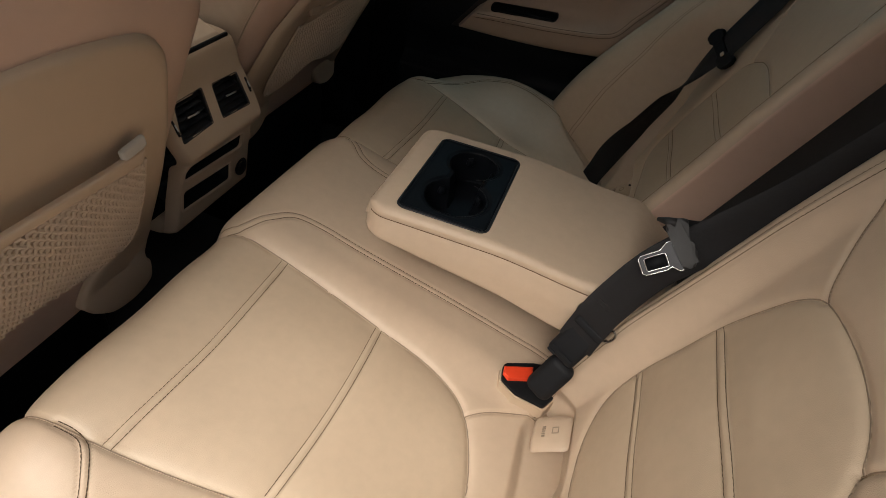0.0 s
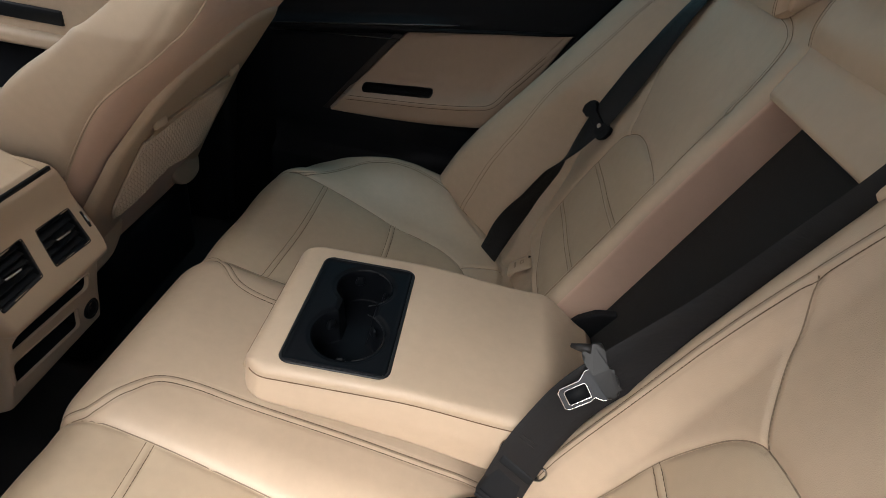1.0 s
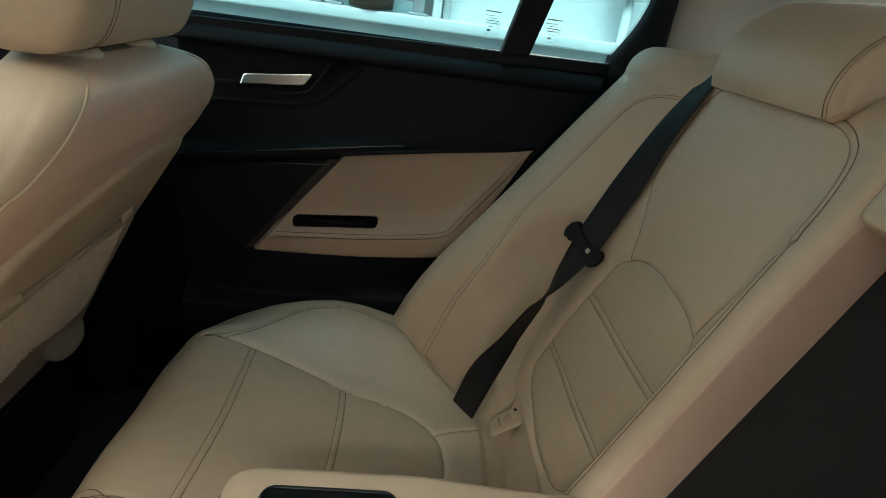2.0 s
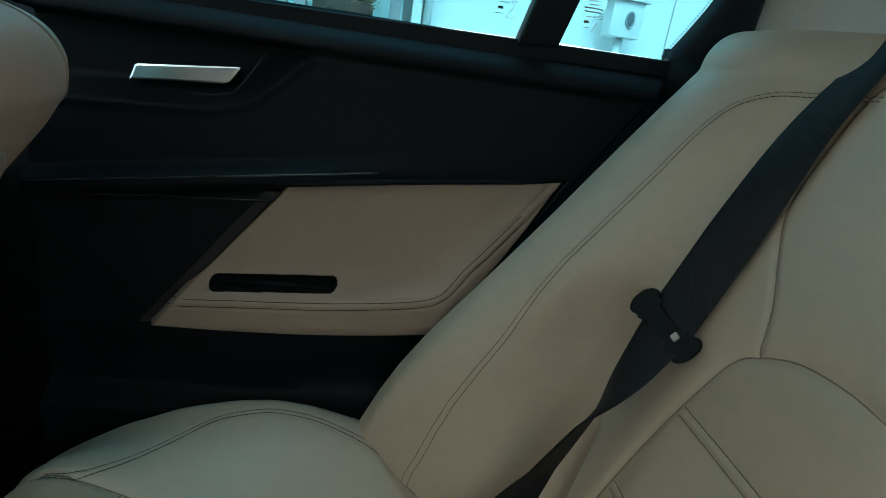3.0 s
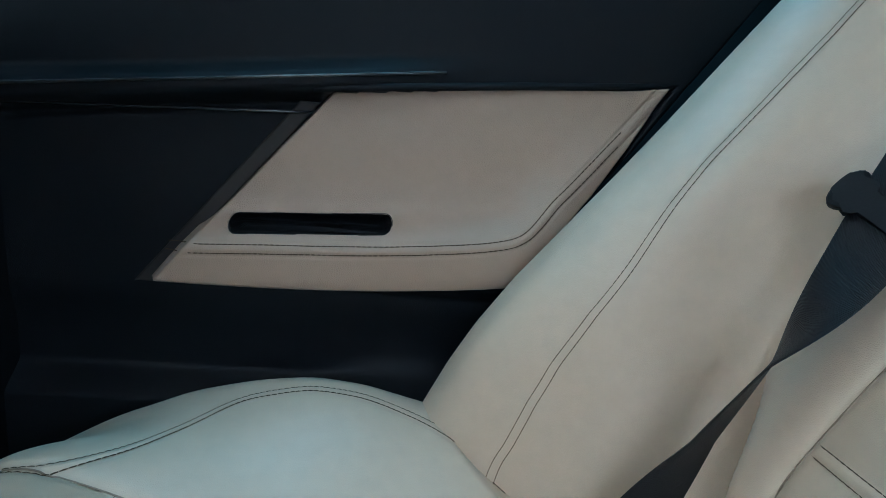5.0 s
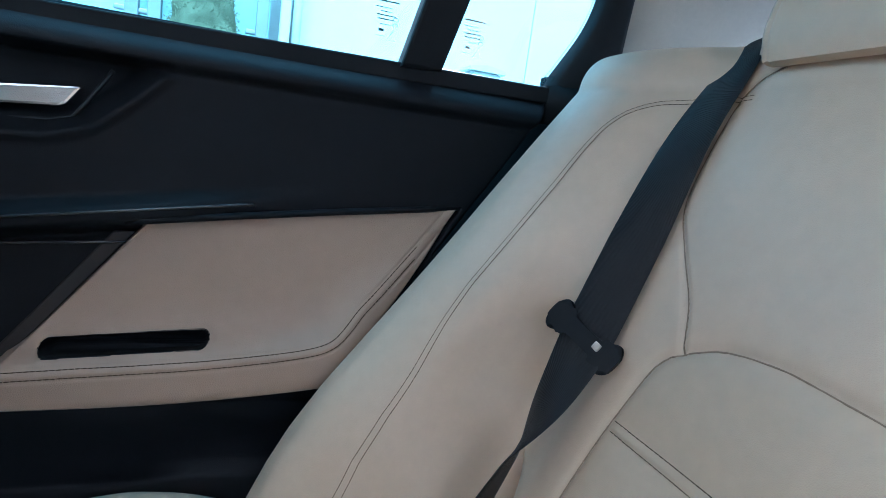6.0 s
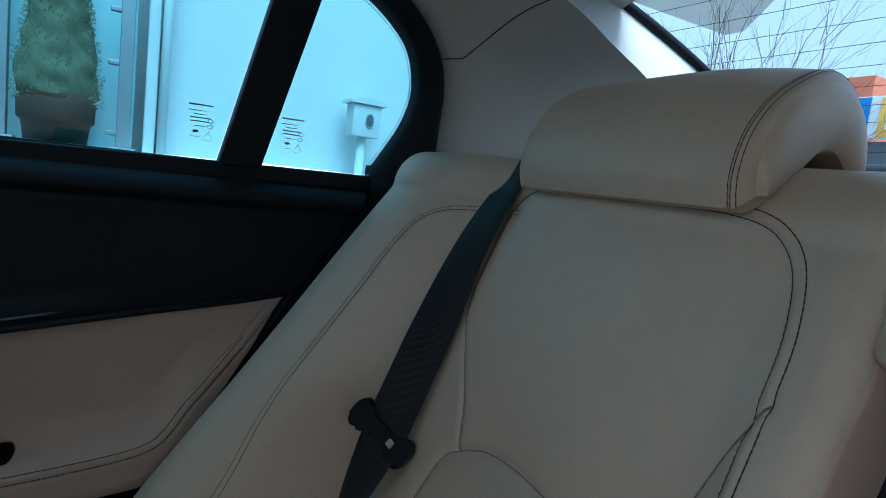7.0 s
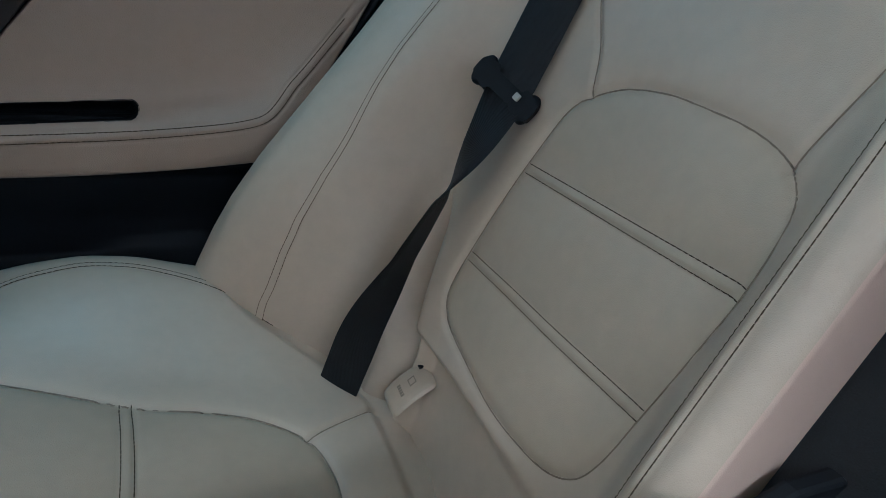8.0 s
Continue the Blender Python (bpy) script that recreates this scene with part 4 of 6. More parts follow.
# ---- headrests ----
def headrest(v0, v1, lift, name_label):
    h = thing("rear_headrest", (0.25, YC + (v0 + v1) / 2, 0.86), name_label, "headrest", "rear headrests")
    prof = [(0.200, 0.842), (0.196, 0.862), (0.203, 0.892), (0.222, 0.920), (0.250, 0.940), (0.285, 0.950), (0.318, 0.946), (0.345, 0.928), (0.358, 0.902), (0.358, 0.880), (0.350, 0.870),
            (0.335, 0.872), (0.305, 0.888), (0.275, 0.885), (0.250, 0.868), (0.228, 0.850), (0.212, 0.840)]
    prof = [(x if x < 0.25 else 0.25 + (x - 0.25) * 0.74, z) for x, z in prof]
    pr = dense(prof + [prof[0]], 0.006)
    pr = np.vstack([pr, pr[:1]])
    cen = np.array([0.265, 0.903])
    inner = 1 if v0 > 0.15 else -1 if v1 < -0.15 else 0
    nv = 150
    G = []
    for k, u in enumerate(np.linspace(-1, 1, nv)):
        e = abs(u)
        y = YC + (v0 + v1) / 2 + u * (v1 - v0) / 2
        sc = 1 - max(0, (e - 0.93) / 0.07) ** 2.4 * 0.16
        seam = 0.0016 * (math.exp(-((e - 0.905) / 0.012) ** 2) + math.exp(-((e - 0.955) / 0.012) ** 2))
        c2 = cen
        q = c2 + (pr - c2) * (sc - seam * 12)
        # the inner end sits a little lower
        tip = 0.011 * max(0.0, -u * inner) ** 2
        G.append(np.stack([q[:, 0], np.full(len(q), y), q[:, 1] + lift - tip * S(q[:, 1], 0.86, 0.95)], axis=1))
    G = np.array(G)
    sheet("cushion", G, LEATHER, h, soft=False)
    # end faces, ruled between the top and the hollow underside
    cut = int(np.argmin(np.hypot(pr[:, 0] - 0.324, pr[:, 1] - 0.870)))
    for k in (0, -1):
        ring = G[k][:-1]
        tt = np.linspace(0, 1, 40)
        over, under = ring[:cut + 1], ring[cut:][::-1]
        over = np.stack([np.interp(tt, np.linspace(0, 1, len(over)), over[:, i]) for i in range(3)], axis=1)
        under = np.stack([np.interp(tt, np.linspace(0, 1, len(under)), under[:, i]) for i in range(3)], axis=1)
        ww = np.linspace(0, 1, 12)[None, :, None]
        E = over[:, None] * (1 - ww) + under[:, None] * ww
        E[..., 1] += (0.007 if k else -0.007) * np.sin(np.pi * ww[..., 0]) ** 0.6
        sheet("end_cap", E, LEATHER, h, soft=False)
    for s in ((-1,) if v0 > 0.15 else (1,) if v1 < -0.15 else (-1, 1)):
        for o in (0.905, 0.930, 0.955):
            u = s * o
            y = YC + (v0 + v1) / 2 + u * (v1 - v0) / 2
            q = cen + (pr - cen) * (1 - 0.0192 * (o != 0.930))
            P = np.stack([q[:, 0], np.full(len(q), y), q[:, 1] + lift - 0.011 * max(0.0, -u * inner) ** 2 * S(q[:, 1], 0.86, 0.95)], axis=1)[:int(len(pr) * 0.55)]
            N = P - np.array([cen[0], y, cen[1] + lift])
            N /= np.linalg.norm(N, axis=1, keepdims=True)
            stitches("stitching", P, N, THREAD, h, lift=0.0004, r=0.00042, gap=0.0003)
    for s in (-1, 1):
        tube("post", [(0.285, YC + (v0 + v1) / 2 + s * 0.05, 0.83), (0.285, YC + (v0 + v1) / 2 + s * 0.05, 0.90 + lift)], 0.006, CHROME, h)
    return h


headrest(0.203, 0.436, 0.0, "beige leather outer rear headrest with double stitching, tipped forward")
headrest(-0.436, -0.203, 0.0, "beige leather outer rear headrest with double stitching, tipped forward")
headrest(-0.105, 0.110, -0.006, "low beige leather centre rear headrest")


# ---- car shell: floor, roof, pillars, shelf ----
def box(name, lo, hi, mat, r=0.0, label="", category="", kind="structure"):
    c = [(a + b) / 2 for a, b in zip(lo, hi)]
    s = [b - a for a, b in zip(lo, hi)]
    return tagged(rbox(name, c, s, r, mat, None), label, category, "", kind)


zz, vv = np.meshgrid(np.linspace(-2.0, 0.1, 90), np.linspace(-0.74, 0.74, 70), indexing="ij")
hump = 0.10 * S(np.abs(vv - YC), 0.16, 0.08)
tagged(sheet("floor", np.stack([zz, vv, 0.035 + hump + 0.004 * np.sin(31 * zz) * np.sin(27 * vv)], axis=-1), CARPET), "black carpeted car floor with a low centre tunnel", "floor", "", "structure")
box("floor_pan", (-2.0, -0.80, -0.10), (1.2, 0.80, 0.0), BLACK, label="black underfloor", category="floor")
box("seat_back_wall", (0.36, -0.72, 0.0), (0.40, 0.72, 0.86), BLACK, label="dark wall behind the rear seat", category="wall")
box("bench_base", (-0.44, -0.62, 0.0), (0.30, 0.62, 0.14), BLACK, label="dark base under the rear bench", category="base")
box("dashboard", (-2.0, -0.72, 0.05), (-1.75, 0.72, 0.78), BLACK, 0.03, "black dashboard mass at the cabin's front", "dashboard")

# roof lining, curved down at its sides and rear, round an added translucent panel over the front seats
xs, ts = np.meshgrid(np.linspace(-1.45, 0.42, 75), np.linspace(-1, 1, 50), indexing="ij")
ry = ts * 0.60
rz = 1.175 - 0.05 * np.abs(ts) ** 4 - 0.05 * S(xs, -0.1, 0.42) - 0.08 * S(xs, -0.7, -1.45)
xm, tm = (xs[1:, 1:] + xs[:-1, :-1]) / 2, (ts[1:, 1:] + ts[:-1, :-1]) / 2
light = (xm > -1.15) & (xm < -0.42) & (np.abs(tm) < 0.70)
tagged(sheet("ceiling", np.stack([xs, YC + ry, rz], axis=-1), HEADLINER, keep=~light), "pale grey cloth roof lining", "ceiling", "", "structure")
tagged(sheet("roof", np.stack([xs, YC + ry * 1.06, rz + 0.03], axis=-1), BLACK, keep=~light), "outer roof skin", "roof", "", "structure")
# unseen panel, added so that soft daylight reaches the backrests from the front
tagged(sheet("roof_light_panel", np.stack([xs, YC + ry * 1.03, rz + 0.015], axis=-1), LIGHT_PANEL, keep=light), "unseen translucent panel added in the roof to pass light over the front seats", "blind", "", "structure")

# rear shelf and rear window
tagged(rbox("rear_shelf", (0.66, YC, 0.858), (0.70, 1.24, 0.03), 0.006, SHELF), "dark cloth rear parcel shelf", "shelf", "", "structure")
box("rear_shelf_edge", (0.97, -0.62, 0.80), (1.03, 0.62, 0.955), SHELF, 0.01, "dark raised rear shelf edge", "shelf")
EA = [(0.16, 0.545, 1.135), (0.41, 0.572, 1.100), (0.65, 0.600, 1.050), (1.02, 0.63, 0.935)]
rw = thing("rear_window", (0.7, YC, 1.0), "sloping rear window with fine heating wires", "window", kind="structure")
T = np.linspace(0, 1, 12)[:, None, None]
edge = dense(EA[1:], 0.05)
Gl = np.stack([np.stack([np.full(24, e[0]) + 0.05 * (1 - np.linspace(-1, 1, 24) ** 2), YC + np.linspace(-1, 1, 24) * (e[1] - YC), np.full(24, e[2]) + 0.012 * (1 - np.linspace(-1, 1, 24) ** 2)], axis=1) for e in edge])
gp = sheet("pane", Gl, CLEAR, rw, "clear curved glass pane")
gp.visible_shadow = False
for k in range(1, len(edge) - 1):
    tube("heating_wire", [p - np.array([0, 0, 0.002]) for p in Gl[k]], 0.0004, RUBBER, rw, sides=4)
for s in (1, -1):
    tube("rubber_seal", [(e[0], YC + s * (e[1] - YC - 0.004), e[2] - 0.004) for e in dense(EA, 0.04)], 0.007, RUBBER, rw, sides=8)


def rear_pillar(side):
    A = dense([(0.222, 0.674, 0.84), (0.220, 0.677, 0.90), (0.212, 0.680, 0.955), (0.182, 0.677, 1.01), (0.132, 0.66, 1.06), (0.05, 0.63, 1.10)], 0.01)
    B = dense([(0.80, 0.640, 0.900), (0.64, 0.600, 0.957), (0.50, 0.570, 1.004), (0.40, 0.553, 1.034), (0.30, 0.540, 1.064), (0.15, 0.562, 1.10)], 0.01)
    k = 48
    ta, tb = np.linspace(0, 1, k), np.linspace(0, 1, k)
    Ai = np.stack([np.interp(ta, np.linspace(0, 1, len(A)), A[:, i]) for i in range(3)], axis=1)
    Bi = np.stack([np.interp(tb, np.linspace(0, 1, len(B)), B[:, i]) for i in range(3)], axis=1)
    C = dense(EA, 0.01)[::-1]
    Ci = np.stack([np.interp(tb, np.linspace(0, 1, len(C)), C[:, i]) for i in range(3)], axis=1)
    w = np.linspace(0, 1, 40)[None, :, None]
    G = Ai[:, None] * (1 - w) + Bi[:, None] * w
    G[..., 1] += -0.014 * np.sin(np.pi * w[..., 0]) + 0.020 * np.exp(-(w[..., 0] / 0.08) ** 2)
    G[..., 1] = YC + side * (G[..., 1] - YC)
    p = thing("rear_pillar_trim", (0.45, YC + side * 0.62, 0.9), "pale grey cloth-covered rear pillar trim beside the rear window", "trim", kind="structure")
    sheet("pillar_cover", G, HEADLINER, p)
    B2 = Bi.copy()
    B2[:, 1] = YC + side * (B2[:, 1] - YC)
    C2 = Ci.copy()
    C2[:, 1] = YC + side * (C2[:, 1] - YC)
    w = np.linspace(0, 1, 12)[None, :, None]
    # the reveal's brightness from the rear window is in its paler colour
    sheet("window_reveal", B2[:, None] * (1 - w) + C2[:, None] * w, LIT_REVEAL, p)
    if side > 0:
        tube("cover_seam", dense([(0.205, 0.645, 0.988), (0.229, 0.648, 0.994), (0.242, 0.650, 0.998), (0.255, 0.635, 1.015), (0.268, 0.596, 1.039), (0.276, 0.564, 1.051), (0.291, 0.538, 1.061)], 0.006), 0.0007, RUBBER, p, sides=6)
    return p


for side in (1, -1):
    rear_pillar(side)

# side walls of the shell
box("side_wall_right", (-2.0, 0.735, 0.0), (1.1, 0.80, 0.815), BLACK, label="outer body side", category="wall")
box("side_wall_left", (-2.0, -0.80, 0.0), (-0.66, -0.735, 0.815), BLACK, label="outer body side", category="wall")
box("rear_wing_left", (0.24, -0.80, 0.0), (1.1, -0.735, 0.9), BLACK, label="outer rear body side", category="wall")
for s, nm in ((1, "right"), (-1, "left")):
    tagged(rbox("centre_pillar_" + nm, (-0.72, s * 0.70, 0.58), (0.10, 0.06, 1.10), 0.015, BLACK, turn=(s * 6, 4, 0)), "black centre door pillar trim", "pillar", "", "structure")
    tagged(tube("roof_rail_" + nm, [(-1.6, s * 0.66, 1.0), (-1.1, s * 0.64, 1.10), (-0.4, s * 0.62, 1.135), (-0.05, s * 0.615, 1.135), (0.15, s * 0.60, 1.13)], 0.03, BLACK), "dark roof rail over the doors", "trim", "", "structure")


# ---- rear door ----
def rear_door():
    d = thing("rear_door", (-0.2, 0.72, 0.05), "closed rear car door, black trim with beige leather armrest panel", "car door")
    right_x = lambda z: np.interp(z, [0.05, 0.437, 0.492, 0.60, 0.671, 0.782, 0.835], [-0.20, -0.070, -0.048, 0.030, 0.075, 0.150, 0.175])
    zs = np.concatenate([np.linspace(0.06, 0.30, 30)[:-1], np.arange(0.30, 0.8311, 0.0034)])
    cs = np.linspace(0, 1, 220)
    Z, C = np.meshgrid(zs, cs, indexing="ij")
    X = -0.578 + (right_x(Z) + 0.578) * C
    y = 0.704 + 0.0 * X
    # sill band turns up and outward, with a groove below it
    y = y + 0.030 * S(Z, 0.790, 0.838) - 0.010 * S(Z, 0.775, 0.788) + 0.004 * np.exp(-((Z - 0.780) / 0.0035) ** 2)
    # bowl round the handle
    bowl = [(-0.62, 0.692), (-0.55, 0.693), (-0.45, 0.698), (-0.375, 0.702), (-0.335, 0.715), (-0.30, 0.745), (-0.262, 0.783), (-0.25, 0.80), (-0.62, 0.80)]
    db = dist_to(X, Z, bowl[:-1])
    inb = inside(X, Z, bowl) & (Z < 0.785)
    y = y + np.where(inb, 0.028 * S(db, 0.0, 0.030), 0) - 0.005 * np.exp(-(db / 0.006) ** 2) * (Z < 0.775)
    # long ledge that runs into the beige panel
    zl = 0.600 + 0.150 * (X + 0.572)
    y = y - 0.020 * S(Z, zl + 0.016, zl - 0.002) * S(Z, zl - 0.026, zl - 0.010) * S(X, -0.10, -0.30) - 0.006 * S(Z, zl + 0.10, zl)
    y = y + 0.006 * np.exp(-((Z - zl + 0.026) / 0.003) ** 2) * S(X, -0.20, -0.30)
    # lower map pocket
    y = y - 0.030 * S(Z, 0.33, 0.30) + 0.010 * S(Z, 0.42, 0.36) + 0.012 * S(X, -0.30, -0.22) * S(Z, 0.44, 0.42) * S(Z, 0.31, 0.35)
    y = y + 0.03 * S(C, 0.985, 1.0)
    panel = [(-0.443, 0.431), (-0.286, 0.626), (0.056, 0.672), (0.020, 0.606), (-0.036, 0.520), (-0.067, 0.472), (-0.094, 0.451)]
    y = np.where(inside(X, Z, panel), np.maximum(y, 0.702) + 0.030 * S(dist_to(X, Z, panel + panel[:1]), 0.0015, 0.008), y)
    sheet("trim_panel", np.stack([X, y, Z], axis=-1), BLACK, d)
    # beige panel: flat above, with a ledge whose stitched nose turns up along the rear edge
    n, m = 130, 230
    t = np.linspace(0, 1, n)
    Lx, Lz = np.interp(t, [0, 1], [-0.445, -0.286]), np.interp(t, [0, 0.2, 1], [0.430, 0.472, 0.628])
    rt = [0, 0.015, 0.05, 0.11, 0.21, 0.30, 0.37, 0.52, 0.74, 1]
    Rx = np.interp(t, rt, [-0.100, -0.091, -0.081, -0.068, -0.051, -0.040, -0.030, -0.010, 0.021, 0.057])
    Rz = np.interp(t, rt, [0.449, 0.451, 0.457, 0.472, 0.497, 0.515, 0.528, 0.556, 0.607, 0.675])
    c = np.linspace(0, 1, m)
    X = Lx[:, None] * (1 - c) + Rx[:, None] * c
    Z = Lz[:, None] * (1 - c) + Rz[:, None] * c + 0.003 * np.sin(math.pi * c)[None, :] * (t[:, None] - 0.3)
    Z = Z - 0.006 * np.sin(math.pi * c)[None, :] * (1 - t[:, None]) ** 3
    NOSE = dense([(-0.50, 0.463), (-0.417, 0.469), (-0.337, 0.475), (-0.232, 0.4825), (-0.149, 0.492), (-0.105, 0.500), (-0.084, 0.508), (-0.070, 0.522), (-0.055, 0.543), (-0.037, 0.563), (-0.007, 0.600), (0.012, 0.624), (0.040, 0.662)], 0.004)
    k = np.argmin((X[..., None] - NOSE[:, 0]) ** 2 + (Z[..., None] - NOSE[:, 1]) ** 2, axis=-1)
    tang = np.gradient(NOSE, axis=0)
    tang /= np.linalg.norm(tang, axis=1, keepdims=True)
    D = (Z - NOSE[k, 1]) * tang[k, 0] - (X - NOSE[k, 0]) * tang[k, 1]
    swell = np.interp(NOSE[k, 0], [-0.10, -0.075, -0.04, 0.0, 0.03], [1.0, 0.82, 0.45, 0.20, 0.05])
    shape = np.interp(D, [-0.060, -0.044, -0.034, -0.010, -0.003, 0.003, 0.008, 0.014, 0.022, 0.030, 0.042, 0.06], [0.45, 0.74, 0.87, 0.98, 1.0, 0.98, 0.87, 0.64, 0.36, 0.17, 0.05, 0.0])
    kern = np.hanning(9)[1:-1] / np.hanning(9).sum()
    depth = swell * shape
    pad = np.pad(depth, 3, mode="edge")
    pad = np.stack([np.convolve(pad[:, q], kern, "valid") for q in range(pad.shape[1])], axis=1)
    depth = np.stack([np.convolve(pad[q], kern, "valid") for q in range(n)], axis=0)
    y = 0.698 - 0.034 * depth + 0.0012 * np.exp(-((np.abs(D) - 0.0062) / 0.0016) ** 2) - 0.0006 * np.exp(-(D / 0.003) ** 2)
    y = y + 0.014 * S(c, 0.02, 0.0)[None, :] + 0.012 * S(c, 0.982, 1.0)[None, :] + 0.016 * S(t, 0.02, 0.0)[:, None] + 0.010 * S(t, 0.985, 1.0)[:, None]
    G = np.stack([X, y, Z], axis=-1)
    # pull slot cut into the ledge, its rim drawn onto a rounded outline
    sx0, sx1, sr = -0.372, -0.216, 0.0086
    zslot = lambda x: 0.5000 + 0.082 * (x - (sx0 + sx1) / 2)
    cx_ = (sx0 + sx1) / 2
    qx, qz = np.sign(X - cx_) * np.maximum(np.abs(X - cx_) - ((sx1 - sx0) / 2 - sr), 0), Z - zslot(X)
    far = np.hypot(qx, qz)
    hole = far < sr
    gone = hole[1:, 1:] | hole[:-1, :-1] | hole[1:, :-1] | hole[:-1, 1:]
    edge = np.zeros(X.shape, bool)
    for a0, b0 in ((0, 0), (0, 1), (1, 0), (1, 1)):
        edge[a0:n - 1 + a0, b0:m - 1 + b0] |= gone
    edge &= ~hole & (far < sr + 0.006)
    pull = np.where(edge, (sr - far) / np.maximum(far, 1e-6), 0)
    G[..., 0] += qx * pull
    G[..., 2] += qz * pull
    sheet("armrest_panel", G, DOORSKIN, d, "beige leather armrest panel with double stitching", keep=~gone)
    ring = []
    for k2 in range(48):
        a = 2 * math.pi * k2 / 48
        x = cx_ + ((sx1 - sx0) / 2 - sr) * (1 if math.cos(a) > 0 else -1) + sr * math.cos(a)
        z = zslot(x) + sr * math.sin(a)
        i = np.argmin((X - x) ** 2 + (Z - z) ** 2)
        ring.append((x, float(y.reshape(-1)[i]), z))
    R0 = np.array(ring + [ring[0]])
    mid0 = R0.mean(0)
    shrink = lambda kx, kz, dy, dz: (R0 - mid0) * [kx, 1, kz] + mid0 + [0, dy, dz]
    bowl_ = np.stack([shrink(1.012, 1.10, -0.0006, 0), shrink(1.0, 1.0, 0.001, 0), shrink(0.985, 0.85, 0.006, -0.001), shrink(0.97, 0.8, 0.026, -0.006), shrink(0.9, 0.3, 0.034, -0.009), shrink(0.0, 0.0, 0.034, -0.009)], axis=0)
    sheet("pull_slot", bowl_, RUBBER, d, "black pull slot in the armrest", soft=False)
    for o in (-0.0042, 0.0042):
        line = shifted(NOSE, o)
        line = line[(line[:, 0] > -0.428) & (line[:, 0] < 0.008)]
        P = []
        for a, b in line:
            i = np.unravel_index(np.argmin((X - a) ** 2 + (Z - b) ** 2), X.shape)
            P.append((a, y[i], b))
        P = np.array(P)
        for _ in range(6):
            P[1:-1, 1] = (P[:-2, 1] + P[1:-1, 1] * 2 + P[2:, 1]) / 4
        N = np.repeat(np.array([[0, -0.93, 0.36]]), len(P), 0)
        stitches("stitching", P, N, THREAD, d, r=0.00062)
    tube("panel_edge_strip", [(-0.300, 0.684, 0.6265), (-0.286, 0.682, 0.6295), (-0.20, 0.686, 0.6415), (-0.10, 0.692, 0.6545), (0.0, 0.696, 0.6665), (0.060, 0.702, 0.6745)], 0.0038, BLACK, d)
    # dark border along the panel's slanted front edge
    BORDER = material("charcoal_border", (0.034, 0.029, 0.027), 0.55, var=0.1, scale=20, bump=0.3, bscale=900, spec=0.2)
    prism("panel_border", [(-0.4625, 0.424), (-0.4445, 0.424), (-0.2945, 0.615), (-0.3125, 0.615)], 0.010, BORDER, d, "charcoal edging strip", to=lambda a, b, e: (a, 0.694 + e, b), r=0.002)
    # thin gloss tube added to draw the highlight along the ledge's rounded edge
    tube("ledge_highlight", [(x, 0.6765 + 0.004 * (x + 0.572) / 0.4, 0.598 + 0.150 * (x + 0.572)) for x in np.linspace(-0.575, -0.18, 20)], 0.0020, GLOSS_LINE, d)
    # chrome inner handle
    prism("door_handle", [(-0.468, 0.720), (-0.462, 0.738), (-0.458, 0.740), (-0.346, 0.752), (-0.344, 0.750), (-0.356, 0.733), (-0.362, 0.730)], 0.012, CHROME, d, "chrome inner door handle", to=lambda a, b, e: (a - 0.006, 0.716 + e + 0.10 * (b - 0.73), b + 0.001), r=0.003)
    tube("handle_surround", [(-0.322, 0.714, 0.772), (-0.344, 0.716, 0.738), (-0.357, 0.718, 0.722), (-0.375, 0.719, 0.717), (-0.44, 0.720, 0.711), (-0.474, 0.720, 0.709)], 0.0022, GLOSS, d)
    tube("trim_strip", [(x, 0.690, 0.583 + 0.150 * (x + 0.572) * 0.55) for x in np.linspace(-0.570, -0.30, 14)], 0.0016, GLOSS_LINE, d)
    return d


rear_door()


box("door_opening_seal", (-0.10, 0.722, 0.10), (0.42, 0.732, 0.815), RUBBER, label="black seal behind the door's edge", category="trim")
box("pillar_seal", (0.155, 0.704, 0.79), (0.42, 0.732, 0.848), RUBBER, label="black seal at the foot of the rear pillar", category="trim")


